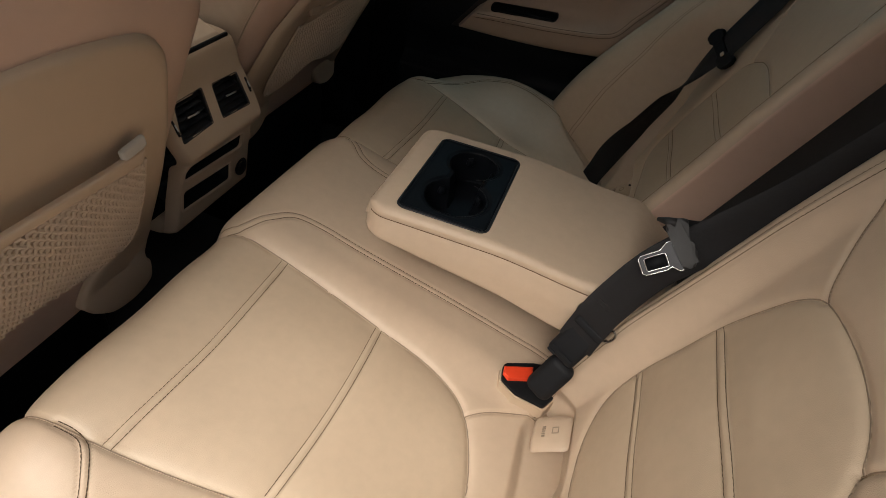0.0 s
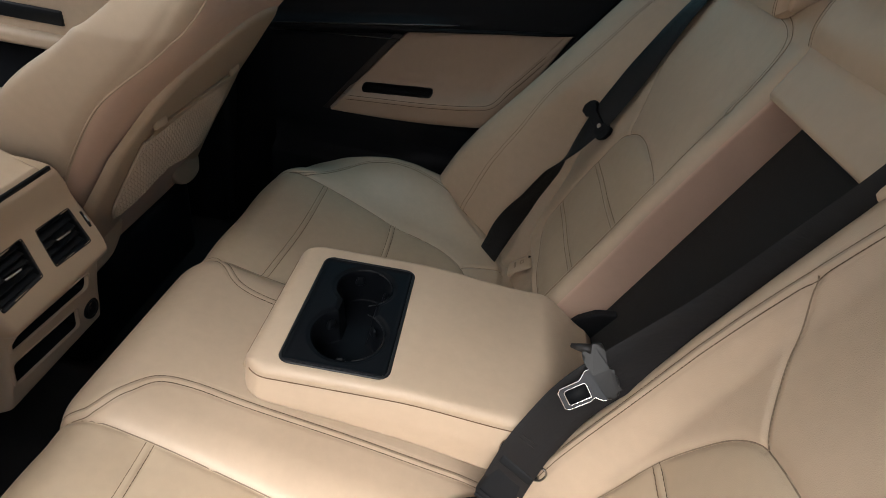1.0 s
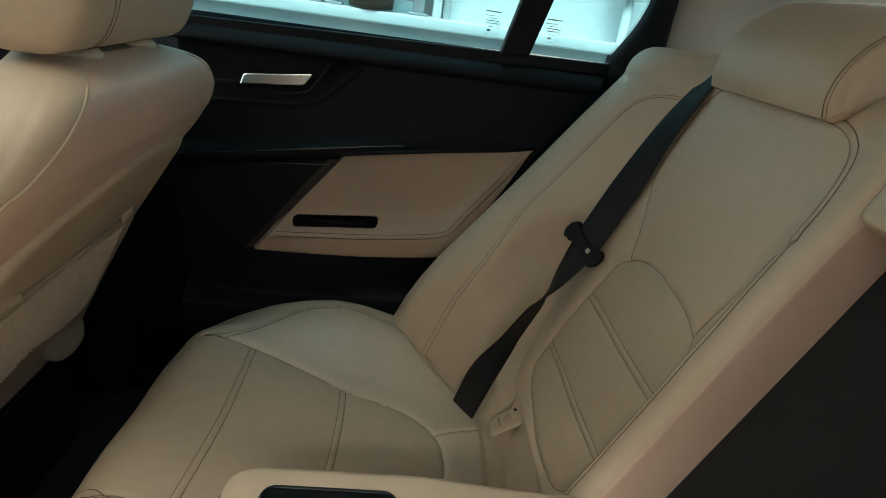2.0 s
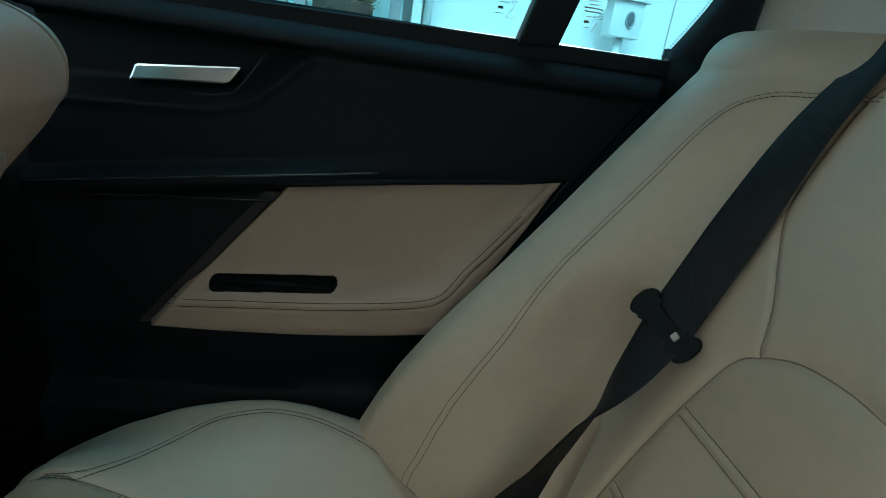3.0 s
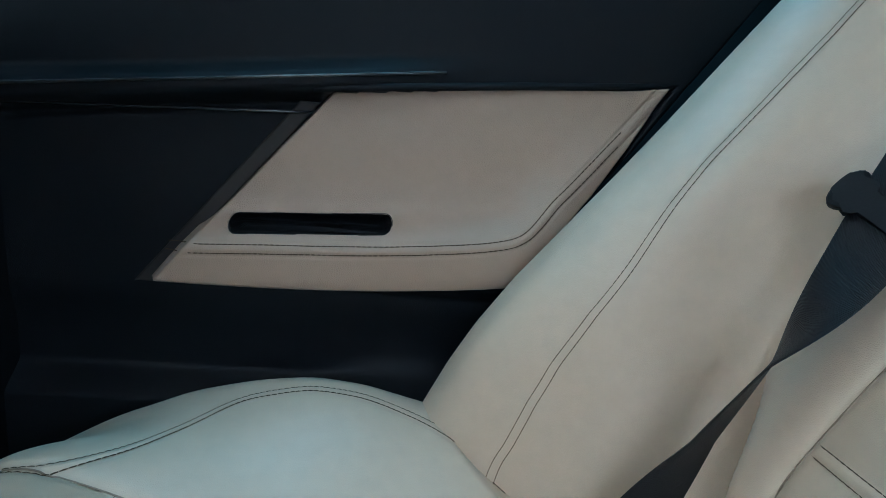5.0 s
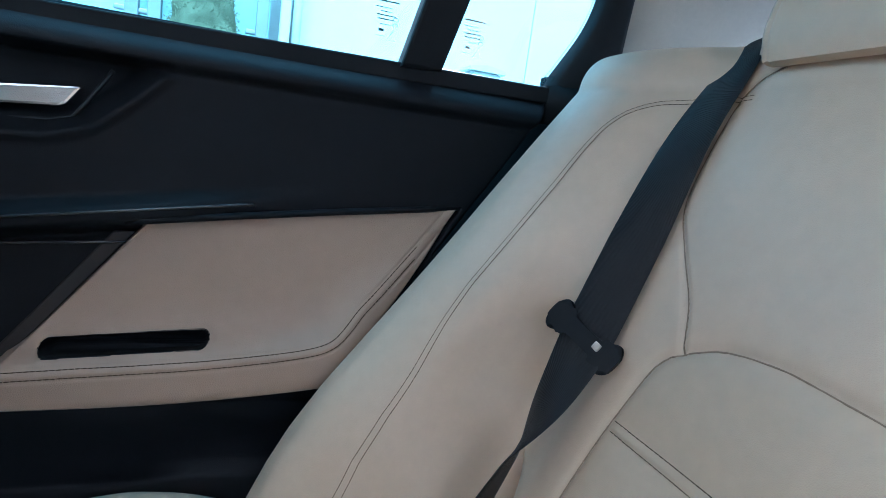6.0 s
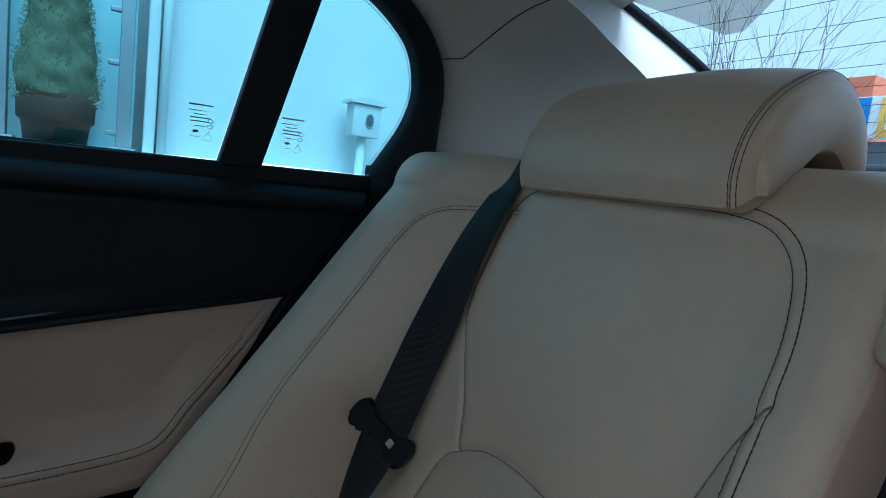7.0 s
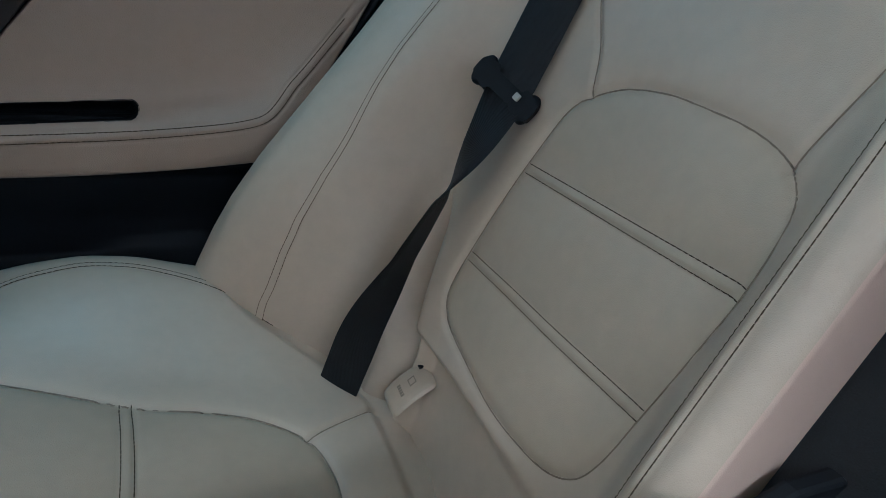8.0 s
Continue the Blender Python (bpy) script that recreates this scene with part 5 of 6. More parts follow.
# ---- windows ----
def side_windows():
    w = thing("window_1", (-0.2, 0.72, 0.83), "tinted rear door window with a fixed quarter light and black frame", "window", kind="structure")
    y0 = 0.716
    lean = lambda z: y0 - 0.30 * max(0, z - 0.83) ** 1.2
    arc = [(0.150, 0.836), (0.168, 0.868), (0.186, 0.905), (0.194, 0.940), (0.190, 0.968), (0.176, 0.998), (0.150, 1.022), (0.112, 1.044), (0.060, 1.060)]
    arc = [tuple(p) for p in dense(arc, 0.012)]

    def pane(name, outline):
        vs = [(x, lean(z), z) for x, z in outline]
        o = mesh(name, vs, [tuple(range(len(vs)))], GLASS, w, smooth=False)
        return o

    a = pane("door_pane", [(-0.66, 0.820), (-0.037, 0.832), (0.014, 1.07), (-0.60, 1.09)])
    zq = np.linspace(0.834, 1.060, 24)
    aq = np.array(arc)
    xl, xr = np.interp(zq, [0.834, 1.060], [0.012, 0.064]), np.interp(zq, aq[:, 1], aq[:, 0])
    wq = np.linspace(0, 1, 10)[None, :]
    yq = np.array([lean(z) for z in zq])[:, None] + 0 * wq
    sheet("quarter_pane", np.stack([xl[:, None] * (1 - wq) + xr[:, None] * wq, yq, zq[:, None] + 0 * wq], axis=-1), GLASS, w)
    prism("divider_bar", [(-0.037, 0.825), (0.012, 0.828), (0.066, 1.07), (0.015, 1.07)], 0.030, RUBBER, w, to=lambda x, z, e: (x, lean(z) - 0.016 + e, z), r=0.004)
    outer = [(0.236, 0.836), (0.232, 0.875), (0.229, 0.915), (0.225, 0.955), (0.211, 0.992), (0.186, 1.022), (0.150, 1.048), (0.106, 1.072), (0.05, 1.09)]
    o2 = dense(outer, 0.012)
    a2 = np.array(arc)
    k = 40
    ii = np.stack([np.interp(np.linspace(0, 1, k), np.linspace(0, 1, len(a2)), a2[:, i]) for i in range(2)], axis=1)
    oo = np.stack([np.interp(np.linspace(0, 1, k), np.linspace(0, 1, len(o2)), o2[:, i]) for i in range(2)], axis=1)
    rows = []
    for fr, dy in ((0.0, 0.004), (0.02, -0.010), (0.12, -0.020), (0.5, -0.026), (0.85, -0.034), (1.0, -0.030), (1.02, 0.0)):
        p = ii * (1 - fr) + oo * fr
        rows.append(np.stack([p[:, 0], np.array([lean(z) for z in p[:, 1]]) + dy, p[:, 1]], axis=1))
    sheet("window_frame", np.array(rows), RUBBER, w, soft=False)
    # dotted ceramic edge inside the quarter light
    vs, fs = [], []
    for p, nrm in zip(dense(arc, 0.0035), np.gradient(dense(arc, 0.0035), axis=0)):
        for off in (0.0022, 0.0052):
            t = nrm / (np.linalg.norm(nrm) + 1e-9)
            c = p + np.array([-t[1], t[0]]) * off
            k0 = len(vs)
            for dx, dz in ((-1, -1), (1, -1), (1, 1), (-1, 1)):
                vs.append((c[0] + dx * 0.0008, lean(c[1]) - 0.0015, c[1] + dz * 0.0008))
            fs.append((k0, k0 + 1, k0 + 2, k0 + 3))
    mesh("ceramic_dots", vs, fs, RUBBER, w, smooth=False)
    prism("sill_seal", [(-0.60, 0.800), (0.165, 0.815), (0.168, 0.834), (-0.60, 0.822)], 0.012, RUBBER, w, to=lambda x, z, e: (x, 0.706 + e, z), r=0.002)
    prism("upper_frame", [(-0.66, 1.075), (0.06, 1.055), (0.12, 1.075), (0.05, 1.115), (-0.66, 1.125)], 0.03, RUBBER, w, to=lambda x, z, e: (x, lean(z) - 0.02 + e, z), r=0.004)
    prism("front_frame", [(-0.66, 0.80), (-0.625, 0.80), (-0.585, 1.09), (-0.63, 1.09)], 0.03, RUBBER, w, to=lambda x, z, e: (x, lean(z) - 0.02 + e, z), r=0.004)
    # etched marks: bars, a triangle and rings
    for cx in (-0.058, 0.046):
        for k3, (dz, wd, th) in enumerate(((0.052, 0.026, 0.0018), (0.046, 0.019, 0.0010), (0.042, 0.014, 0.0010), (0.038, 0.022, 0.0014), (0.034, 0.020, 0.0014), (0.029, 0.012, 0.0010), (0.022, 0.006, 0.003), (0.017, 0.010, 0.0008))):
            z = 0.838 + dz
            y = lean(z) - 0.0018
            x = cx - (0.004 if k3 in (1, 6, 7) else 0)
            mesh("etched_bar", [(x - wd / 2, y, z), (x + wd / 2, y, z + 0.0003), (x + wd / 2, y, z + th), (x - wd / 2, y, z + th)], [(0, 1, 2, 3)], INK, w, smooth=False)
        t0 = [(cx + 0.004, 0.852), (cx + 0.015, 0.852), (cx + 0.0095, 0.862)]
        tube("etched_triangle", [(x, lean(z) - 0.002, z) for x, z in t0], 0.0005, INK, w, sides=4, closed=True)
        for dz in (0.874, 0.868):
            tube("etched_ring", [(cx + 0.011 + 0.0028 * math.cos(g), lean(dz) - 0.002, dz + 0.0022 * math.sin(g)) for g in np.linspace(0, 2 * math.pi, 13)[:-1]], 0.0004, INK, w, sides=4, closed=True)
    return w


side_windows()


# ---- front seats ----
def front_seat(side):
    cy = YC + side * 0.385
    s = thing("front_seat", (-0.75, cy, 0.05), "beige leather front seat with a net pocket on its hard back", "car seat", "front seats")
    nz, na = 70, 96
    zs = np.concatenate([np.linspace(0.255, 0.70, 46), np.linspace(0.70, 0.800, 24)[1:]])
    # the two seats stand at different rakes
    rake = [-0.655, -0.599, -0.560, -0.522, -0.492] if side < 0 else [-0.745, -0.672, -0.617, -0.543, -0.481]
    xr = np.interp(zs, [0.24, 0.40, 0.51, 0.62, 0.70, 0.745, 0.775, 0.792, 0.800], [*rake, *([-0.481, -0.482, -0.494, -0.515] if side < 0 else [-0.466, -0.467, -0.484, -0.510])])
    xr = xr - 0.004 * S(zs, 0.65, 0.58)
    xf = np.interp(zs, [0.24, 0.40, 0.60, 0.72, 0.77, 0.792, 0.800], [-0.86, -0.83, -0.735, -0.655, -0.615, -0.580, -0.545])
    if side > 0:
        xf = np.interp(zs, [0.24, 0.40, 0.58, 0.634, 0.672, 0.709, 0.748, 0.777, 0.792, 0.800], [-0.86, -0.83, -0.755, -0.703, -0.643, -0.594, -0.548, -0.530, -0.534, -0.545])
    hw = np.interp(zs, [0.24, 0.34, 0.50, 0.62, 0.70, 0.745, 0.775, 0.792, 0.800], [0.238, 0.242, 0.252, 0.262, 0.256, 0.232, 0.196, 0.152, 0.10])
    soft = np.hanning(11)[1:-1] / np.hanning(11).sum()
    xr, xf, hw = (np.convolve(np.pad(k, 4, mode="reflect", reflect_type="odd"), soft, "valid") for k in (xr, xf, hw))
    if side < 0:
        hw = hw + (0.020 * S(zs, 0.25, 0.32) + 0.018 * S(zs, 0.36, 0.46)) * S(zs, 0.74, 0.64)
    rows = []
    for z, a, b, h in zip(zs, xr, xf, hw):
        t = np.linspace(0, 2 * math.pi, na)
        c, sn = np.cos(t), np.sin(t)
        e = 0.36
        dx = np.sign(c) * np.abs(c) ** e
        dy = np.sign(sn) * np.abs(sn) ** 0.5
        x = (a + b) / 2 + dx * (a - b) / 2
        # wings reach forward at the sides
        x = x - 0.030 * np.abs(dy) ** 3 * S(c, 0.9, -0.3)
        seam = 0.0035 * np.exp(-((np.abs(c) - 0.28) / 0.035) ** 2) * (c > 0)
        rows.append(np.stack([x, cy + dy * (h - seam), np.full(na, z)], axis=1))
    G = np.array(rows)
    cmid = np.cos(np.linspace(0, 2 * math.pi, na))
    cm = (cmid[1:] + cmid[:-1]) / 2
    edge_c = 0.28 + 0.50 * S(zs, 0.60, 0.785)
    back = cm[None, :] > edge_c[:-1, None]
    sheet("back_cover", G, VINYL, s, "pinkish beige rear cover", keep=back, soft=True)
    sheet("backrest", G, LEATHER, s, keep=~back, soft=True)
    topc = G[-1].mean(axis=0)
    mesh("backrest_top", [*G[-1][:-1], topc + [0, 0, 0.003]], [(i, (i + 1) % (na - 1), na - 1) for i in range(na - 1)], LEATHER, s)
    # piping between the cover and the bolster
    for sgn in (1, -1):
        tt = np.arccos(edge_c)
        jj = tt / (2 * math.pi) * (na - 1)
        jj = jj if sgn > 0 else na - 1 - jj
        j0 = np.floor(jj).astype(int)
        fr = (jj - j0)[:, None]
        rows_ = np.arange(len(zs))
        line = G[rows_, j0] * (1 - fr) + G[rows_, np.minimum(j0 + 1, na - 1)] * fr
        tube("piping", line[4:-3], 0.0016, LEATHER, s)
    # hard back panel with a raised rounded rim
    xb = lambda z: np.interp(z, [0.24, 0.40, 0.51, 0.62, 0.70], rake)
    BAND = 0.15
    half = [(0.060, 0.683), (0.118, 0.676), (0.153, 0.667), (0.180, 0.647), (0.198, 0.615), (0.216, 0.540), (0.224, 0.48), (0.232, 0.40), (0.234, 0.27)]
    out = dense([(-v, z) for v, z in half[::-1]] + [(0.0, 0.684)] + half, 0.008)
    if side > 0:
        out[:, 1] -= 0.035 * S(-out[:, 0], 0.0, 0.2) * S(out[:, 1], 0.42, 0.60)
    ctr = np.array([0.0, 0.40])
    rr = np.array([0, 0.3, 0.6, 0.8, 0.88, 0.93, 0.96, 0.985, 1.0])
    off = np.array([0.003, 0.004, 0.005, 0.006, 0.007, 0.0085, 0.008, 0.004, -0.006])
    P = []
    for r, o in zip(rr, off):
        p = ctr + (out - ctr) * r
        curve = (0.006 + 0.012 * S(p[:, 1], 0.52, 0.27)) * np.abs(p[:, 0] / 0.235) ** 4
        P.append(np.stack([xb(p[:, 1]) + o - curve, cy + p[:, 0], p[:, 1]], axis=1))
    panel = sheet("back_panel", np.array(P), SHELL, s, "hard beige plastic back panel")
    # pocket: flat elastic band, finger clips and a cord net
    zt = lambda v: 0.5365 - 0.004 * (v / BAND) ** 2
    zb = lambda v: 0.5235 - 0.014 * abs(v / BAND) ** 1.6
    slack = 0.016 if side < 0 else 0.004
    bow = lambda v, z: xb(z) + 0.006 + 0.4 * slack + slack * math.sin(math.pi * min(1, max(0, (z - 0.35) / 0.26))) * (1 - abs(v / 0.19) ** 4) - 0.004 * abs(v / 0.2) ** 4
    rows = []
    for v in np.linspace(-BAND, BAND, 40):
        a, b_ = zt(v), zb(v)
        prof = [(a - 0.001, -0.006), (a, 0.0), (a - 0.0015, 0.0022), (a - 0.004, 0.0026), (b_ + 0.003, 0.0026), (b_ + 0.001, 0.002), (b_, 0.0), (b_ + 0.001, -0.004)]
        rows.append([(bow(v, z) + o, cy + v, z) for z, o in prof])
    sheet("pocket_band", np.array(rows), SHELL, s, "flat beige elastic pocket band", flip=True)
    for k in (-1, 1):
        # near seat's clips take a paler material: light on them put into the colour
        rbox("pocket_clip", (bow(0.135, 0.541) - 0.003, cy + k * 0.135, 0.5395), (0.008, 0.036, 0.015), 0.0038, HEADLINER if side < 0 else SHELL, s, "finger clip, in a lit tone on the near seat", turn=(k * 8, 0, 0), seg=4)
    vs, fs = [], []
    pitch, wdt = (0.0128, 0.0034) if side < 0 else (0.0085, 0.0020)
    wide = lambda z: np.interp(z, [0.345, 0.351, 0.360, 0.390, 0.44, 0.494, 0.53], [0.120, 0.145, 0.163, 0.170, 0.167, 0.159, 0.153])
    lo = lambda v: 0.352 + 0.021 * S(abs(v), 0.10, 0.0)
    for d in (-1, 1):
        c0 = -0.60
        while c0 < 0.60:
            line = []
            for k in range(0, 90):
                z = 0.345 + k * 0.0021
                v = c0 + d * (z - 0.4) * 1.15
                if abs(v) < wide(z) and lo(v) < z < zb(v) + 0.002:
                    line.append((v, z))
            if len(line) > 2:
                k0 = len(vs)
                for i, (v, z) in enumerate(line):
                    # cords pass over and under one another
                    wave = d * 0.0016 * math.cos((v + d * (z - 0.4) * 1.15 + 0.60) / pitch * 2 * math.pi)
                    thin = wdt * (1 - 0.22 * abs(math.sin((v + d * (z - 0.4) * 1.15 + 0.60) / pitch * math.pi)))
                    p = Vector((bow(v, z) + wave, cy + v, z))
                    vs += [p + Vector((0, thin / 2, -d * thin / 2.3)), p + Vector((0.0024, 0, 0)), p - Vector((0, thin / 2, -d * thin / 2.3))]
                    if i:
                        a = k0 + 3 * (i - 1)
                        fs += [(a, a + 1, a + 4, a + 3), (a + 1, a + 2, a + 5, a + 4)]
            c0 += pitch
    mesh("pocket_net", vs, fs, NET, s, "beige cord net pocket")
    for k in (-1, 1):
        zz_ = np.linspace(0.352, 0.512, 30)
        tube("net_edge", [(bow(k * wide(z), z), cy + k * wide(z), z) for z in zz_], 0.0022, NET, s)
    # headrest
    u, w = np.meshgrid(np.linspace(0, 2 * math.pi, 64), np.linspace(-1, 1, 40), indexing="ij")
    hz = 0.896 + 0.092 * np.sign(np.sin(u)) * np.abs(np.sin(u)) ** 0.55 * (1 - 0.5 * np.maximum(0, (np.abs(w) - 0.85) / 0.15) ** 2.5)
    hx = -0.520 + 0.055 * np.sign(np.cos(u)) * np.abs(np.cos(u)) ** 0.6 * (1 - 0.7 * np.maximum(0, (np.abs(w) - 0.85) / 0.15) ** 2.5) + 0.18 * (hz - 0.896)
    sm = 0.0025 * np.exp(-((w + side * 0.0 - 0.42 * -side) / 0.02) ** 2)
    H = np.stack([hx - sm * np.cos(u), cy + 0.055 * side * 0 + 0.150 * w, hz - sm * np.sin(u)], axis=-1)
    head = sheet("headrest", H, LEATHER, s, soft=False)
    for dw in (0.47, 0.53):
        col = int(np.argmin(np.abs(w[0] + side * dw)))
        line = H[:, col]
        ctr_ = line.mean(axis=0)
        nn = (line - ctr_) / np.linalg.norm(line - ctr_, axis=1, keepdims=True)
        line, nn = np.roll(line, 16, axis=0)[:40], np.roll(nn, 16, axis=0)[:40]
        stitches("stitching", line, nn, THREAD, head, r=0.0006)
    for k in (-1, 1):
        tube("headrest_post", [(-0.530, cy + k * 0.065, 0.78), (-0.525, cy + k * 0.065, 0.84)], 0.006, CHROME, s)
        tube("post_guide", [(-0.530, cy + k * 0.065, 0.797), (-0.529, cy + k * 0.065, 0.803), (-0.529, cy + k * 0.065, 0.806)], [0.028, 0.028, 0.024], LEATHER, s, sides=20)
    # the lobe of the shell over each hinge, with a small notched tab
    lobe = [(0.150, 0.352), (0.105, 0.322), (0.090, 0.282), (0.096, 0.262), (0.110, 0.244), (0.135, 0.226), (0.176, 0.216), (0.212, 0.2145), (0.226, 0.221), (0.230, 0.246), (0.223, 0.257), (0.222, 0.276), (0.234, 0.294), (0.237, 0.328), (0.205, 0.352), (0.150, 0.352)]
    lobe = dense(lobe, 0.005)
    mid = np.array([0.170, 0.285])
    for k in (-1, 1):
        P = []
        for r, o in zip([0, 0.3, 0.6, 0.8, 0.90, 0.96, 0.99, 1.0], [0.0085, 0.0085, 0.0084, 0.0080, 0.0068, 0.0042, -0.001, -0.020]):
            p = mid + (lobe - mid) * r
            low = xb(np.maximum(p[:, 1], 0.29)) - (0.006 + 0.012 * S(p[:, 1], 0.52, 0.27)) * np.abs(p[:, 0] / 0.235) ** 4
            P.append(np.stack([low + o, cy + k * p[:, 0], p[:, 1] + (0.0 if side < 0 else 0.03)], axis=1))
        sheet("hinge_cover", np.array(P), SHELL, s, "smooth beige hinge cover", flip=k > 0)
    # seat cushion
    rbox("seat_cushion", (-1.02, cy, 0.31), (0.50, 0.50, 0.16), 0.06, LEATHER, s, turn=(0, -6, 0), seg=5)
    rbox("seat_plinth", (-0.98, cy, 0.13), (0.46, 0.42, 0.20), 0.02, BLACK, s)
    return s


front_seat(1)
front_seat(-1)


# ---- centre console ----
def console():
    cy = 0.018
    c = thing("centre_console", (-0.75, cy, 0.05), "beige rear console end with two air vents and storage slots", "console")
    # profile of the rear end, from the lid's edge down to the foot: the vent face leans out over the lower panel
    prof = [(-0.74, 0.533), (-0.70, 0.533), (-0.668, 0.531), (-0.654, 0.524), (-0.650, 0.510), (-0.646, 0.478), (-0.634, 0.450), (-0.619, 0.420), (-0.612, 0.404), (-0.611, 0.396), (-0.616, 0.388), (-0.625, 0.382),
            (-0.631, 0.372), (-0.637, 0.345), (-0.644, 0.315), (-0.650, 0.280), (-0.656, 0.252), (-0.662, 0.244), (-0.675, 0.240), (-0.72, 0.238)]
    pr = dense(prof, 0.0022)
    vs_ = np.linspace(-1, 1, 190)
    half = lambda z: np.interp(z, [0.24, 0.25, 0.37, 0.385, 0.396, 0.412, 0.43, 0.465, 0.50, 0.533], [0.105, 0.106, 0.097, 0.096, 0.099, 0.102, 0.104, 0.104, 0.100, 0.090])
    G = []
    for x, z in pr:
        e = np.maximum(0, np.abs(vs_) - 0.88) / 0.12
        G.append(np.stack([x - 0.020 * e ** 2.4, cy + vs_ * half(z), z - 0.004 * e ** 2 * (z > 0.5)], axis=1))
    G = np.array(G)
    xat = lambda z: np.interp(z, pr[::-1][:, 1], pr[::-1][:, 0])
    # openings as rounded outlines on the rear face, across and up
    vents = [rounded([(-0.090, 0.424), (-0.018, 0.427), (-0.008, 0.475), (-0.070, 0.474)], 0.004), rounded([(0.004, 0.425), (0.074, 0.421), (0.076, 0.470), (0.014, 0.472)], 0.004)]
    slots = [rounded([(-0.086, 0.350), (0.066, 0.336), (0.066, 0.366), (-0.074, 0.375), (-0.086, 0.366)], 0.008), rounded([(-0.086, 0.286), (0.044, 0.274), (0.040, 0.316), (-0.087, 0.330)], 0.007)]
    holes = vents + slots
    Zg, Yg = G[..., 2], G[..., 1] - cy
    rear = G[..., 0] > -0.665
    cut = np.zeros(Zg.shape, bool)
    for line in holes:
        cut |= inside(Yg, Zg, line) & rear
    gone = cut[1:, 1:] & cut[:-1, :-1] & cut[1:, :-1] & cut[:-1, 1:]
    sheet("console_end", G, SHELL, c, keep=~gone)
    for i, line in enumerate(holes):
        L = np.array(line + line[:1])
        mid = L[:-1].mean(0)
        ring = lambda grow, dx: np.stack([xat(L[:, 1]) + dx, cy + mid[0] + (L[:, 0] - mid[0]) * (1 + grow / 0.035), mid[1] + (L[:, 1] - mid[1]) * (1 + grow / 0.022)], axis=1)
        proud = 0.0012 if i > 1 else 0.0004
        sheet("opening_rim", np.array([ring(1.5 * proud, -0.001), ring(1.2 * proud, proud), ring(-0.0006, proud), ring(-0.0014, -0.003)]), SHELL if i > 1 else GLOSS, c, soft=False)
        deep = 0.034 if i < 2 else 0.05
        well = [ring(-0.0012, -0.002), ring(-0.002, -deep * 0.6), ring(-0.004, -deep), ring(-0.034, -deep)]
        sheet("vent_duct" if i < 2 else "storage_slot", np.array(well), RUBBER, c, soft=False)
    for (y0, y1, lean_), zc in (((-0.083, -0.014, 0.10), 0.4495), ((0.009, 0.074, 0.10), 0.4475)):
        for k in range(5):
            z = zc - 0.019 + k * 0.0095
            sh = lean_ * (z - zc)
            rbox("vent_slat", (xat(z) - 0.011, cy + (y0 + y1) / 2 + sh, z), (0.017, y1 - y0 - 0.004, 0.0024), 0.001, RUBBER, c, turn=(0, 22, 0))
        rbox("vent_tab", (xat(zc) + 0.0005, cy + (y0 + y1) / 2, zc + 0.001), (0.006, 0.026, 0.0032), 0.0012, CHROME, c, "chrome vent tab", turn=(-4, 0, 0))
    # thumb wheels in slits beside the vents
    for k in (-1, 1):
        rbox("wheel_slit", (-0.6408, cy + k * 0.0885, 0.446), (0.016, 0.0075, 0.036), 0.003, RUBBER, c, turn=(0, -28, 0))
        rbox("vent_wheel", (-0.6362, cy + k * 0.0885, 0.446), (0.012, 0.0035, 0.022), 0.0015, GLOSS, c, turn=(0, -28, 0))
        rbox("wheel_mark", (-0.6302, cy + k * 0.0885, 0.448), (0.0016, 0.0016, 0.010), 0, PRINT, c, turn=(0, -28, 0))
    # round power socket
    z0, y0 = 0.288, cy + 0.071
    tube("socket_ring", [(xat(z0) + 0.001, y0 + 0.0145 * math.cos(g), z0 + 0.0155 * math.sin(g)) for g in np.linspace(0, 2 * math.pi, 33)[:-1]], 0.0022, GLOSS, c, closed=True)
    u = np.linspace(0, 2 * math.pi, 33)
    cap = [(0.0138, 0.0), (0.0130, 0.0022), (0.0105, 0.0030), (0.0085, 0.0012), (0.001, 0.0008)]
    sheet("socket_cap", np.array([np.stack([np.full(33, xat(z0) + h), y0 + r * np.cos(u), z0 + 1.07 * r * np.sin(u)], axis=1) for r, h in cap]), GLOSS, c, soft=False)
    # padded lid and body
    xs, ts = np.meshgrid(np.concatenate([np.linspace(-1.0, -0.70, 30), np.linspace(-0.695, -0.6555, 14)]), np.linspace(-1, 1, 50), indexing="ij")
    lz = 0.556 - 0.022 * S(np.abs(ts), 0.72, 1.0) ** 1.5 - 0.022 * S(xs, -0.72, -0.655) - 0.010 * S(xs, -0.6625, -0.6555)
    sheet("lid", np.stack([xs, cy + ts * 0.082, lz], axis=-1), LEATHER, c, "padded beige lid")
    rbox("lid_gap", (-0.657, cy, 0.5275), (0.004, 0.158, 0.006), 0, RUBBER, c)
    rbox("console_body", (-1.12, cy, 0.36), (0.76, 0.17, 0.33), 0.02, BLACK, c)
    return c


console()


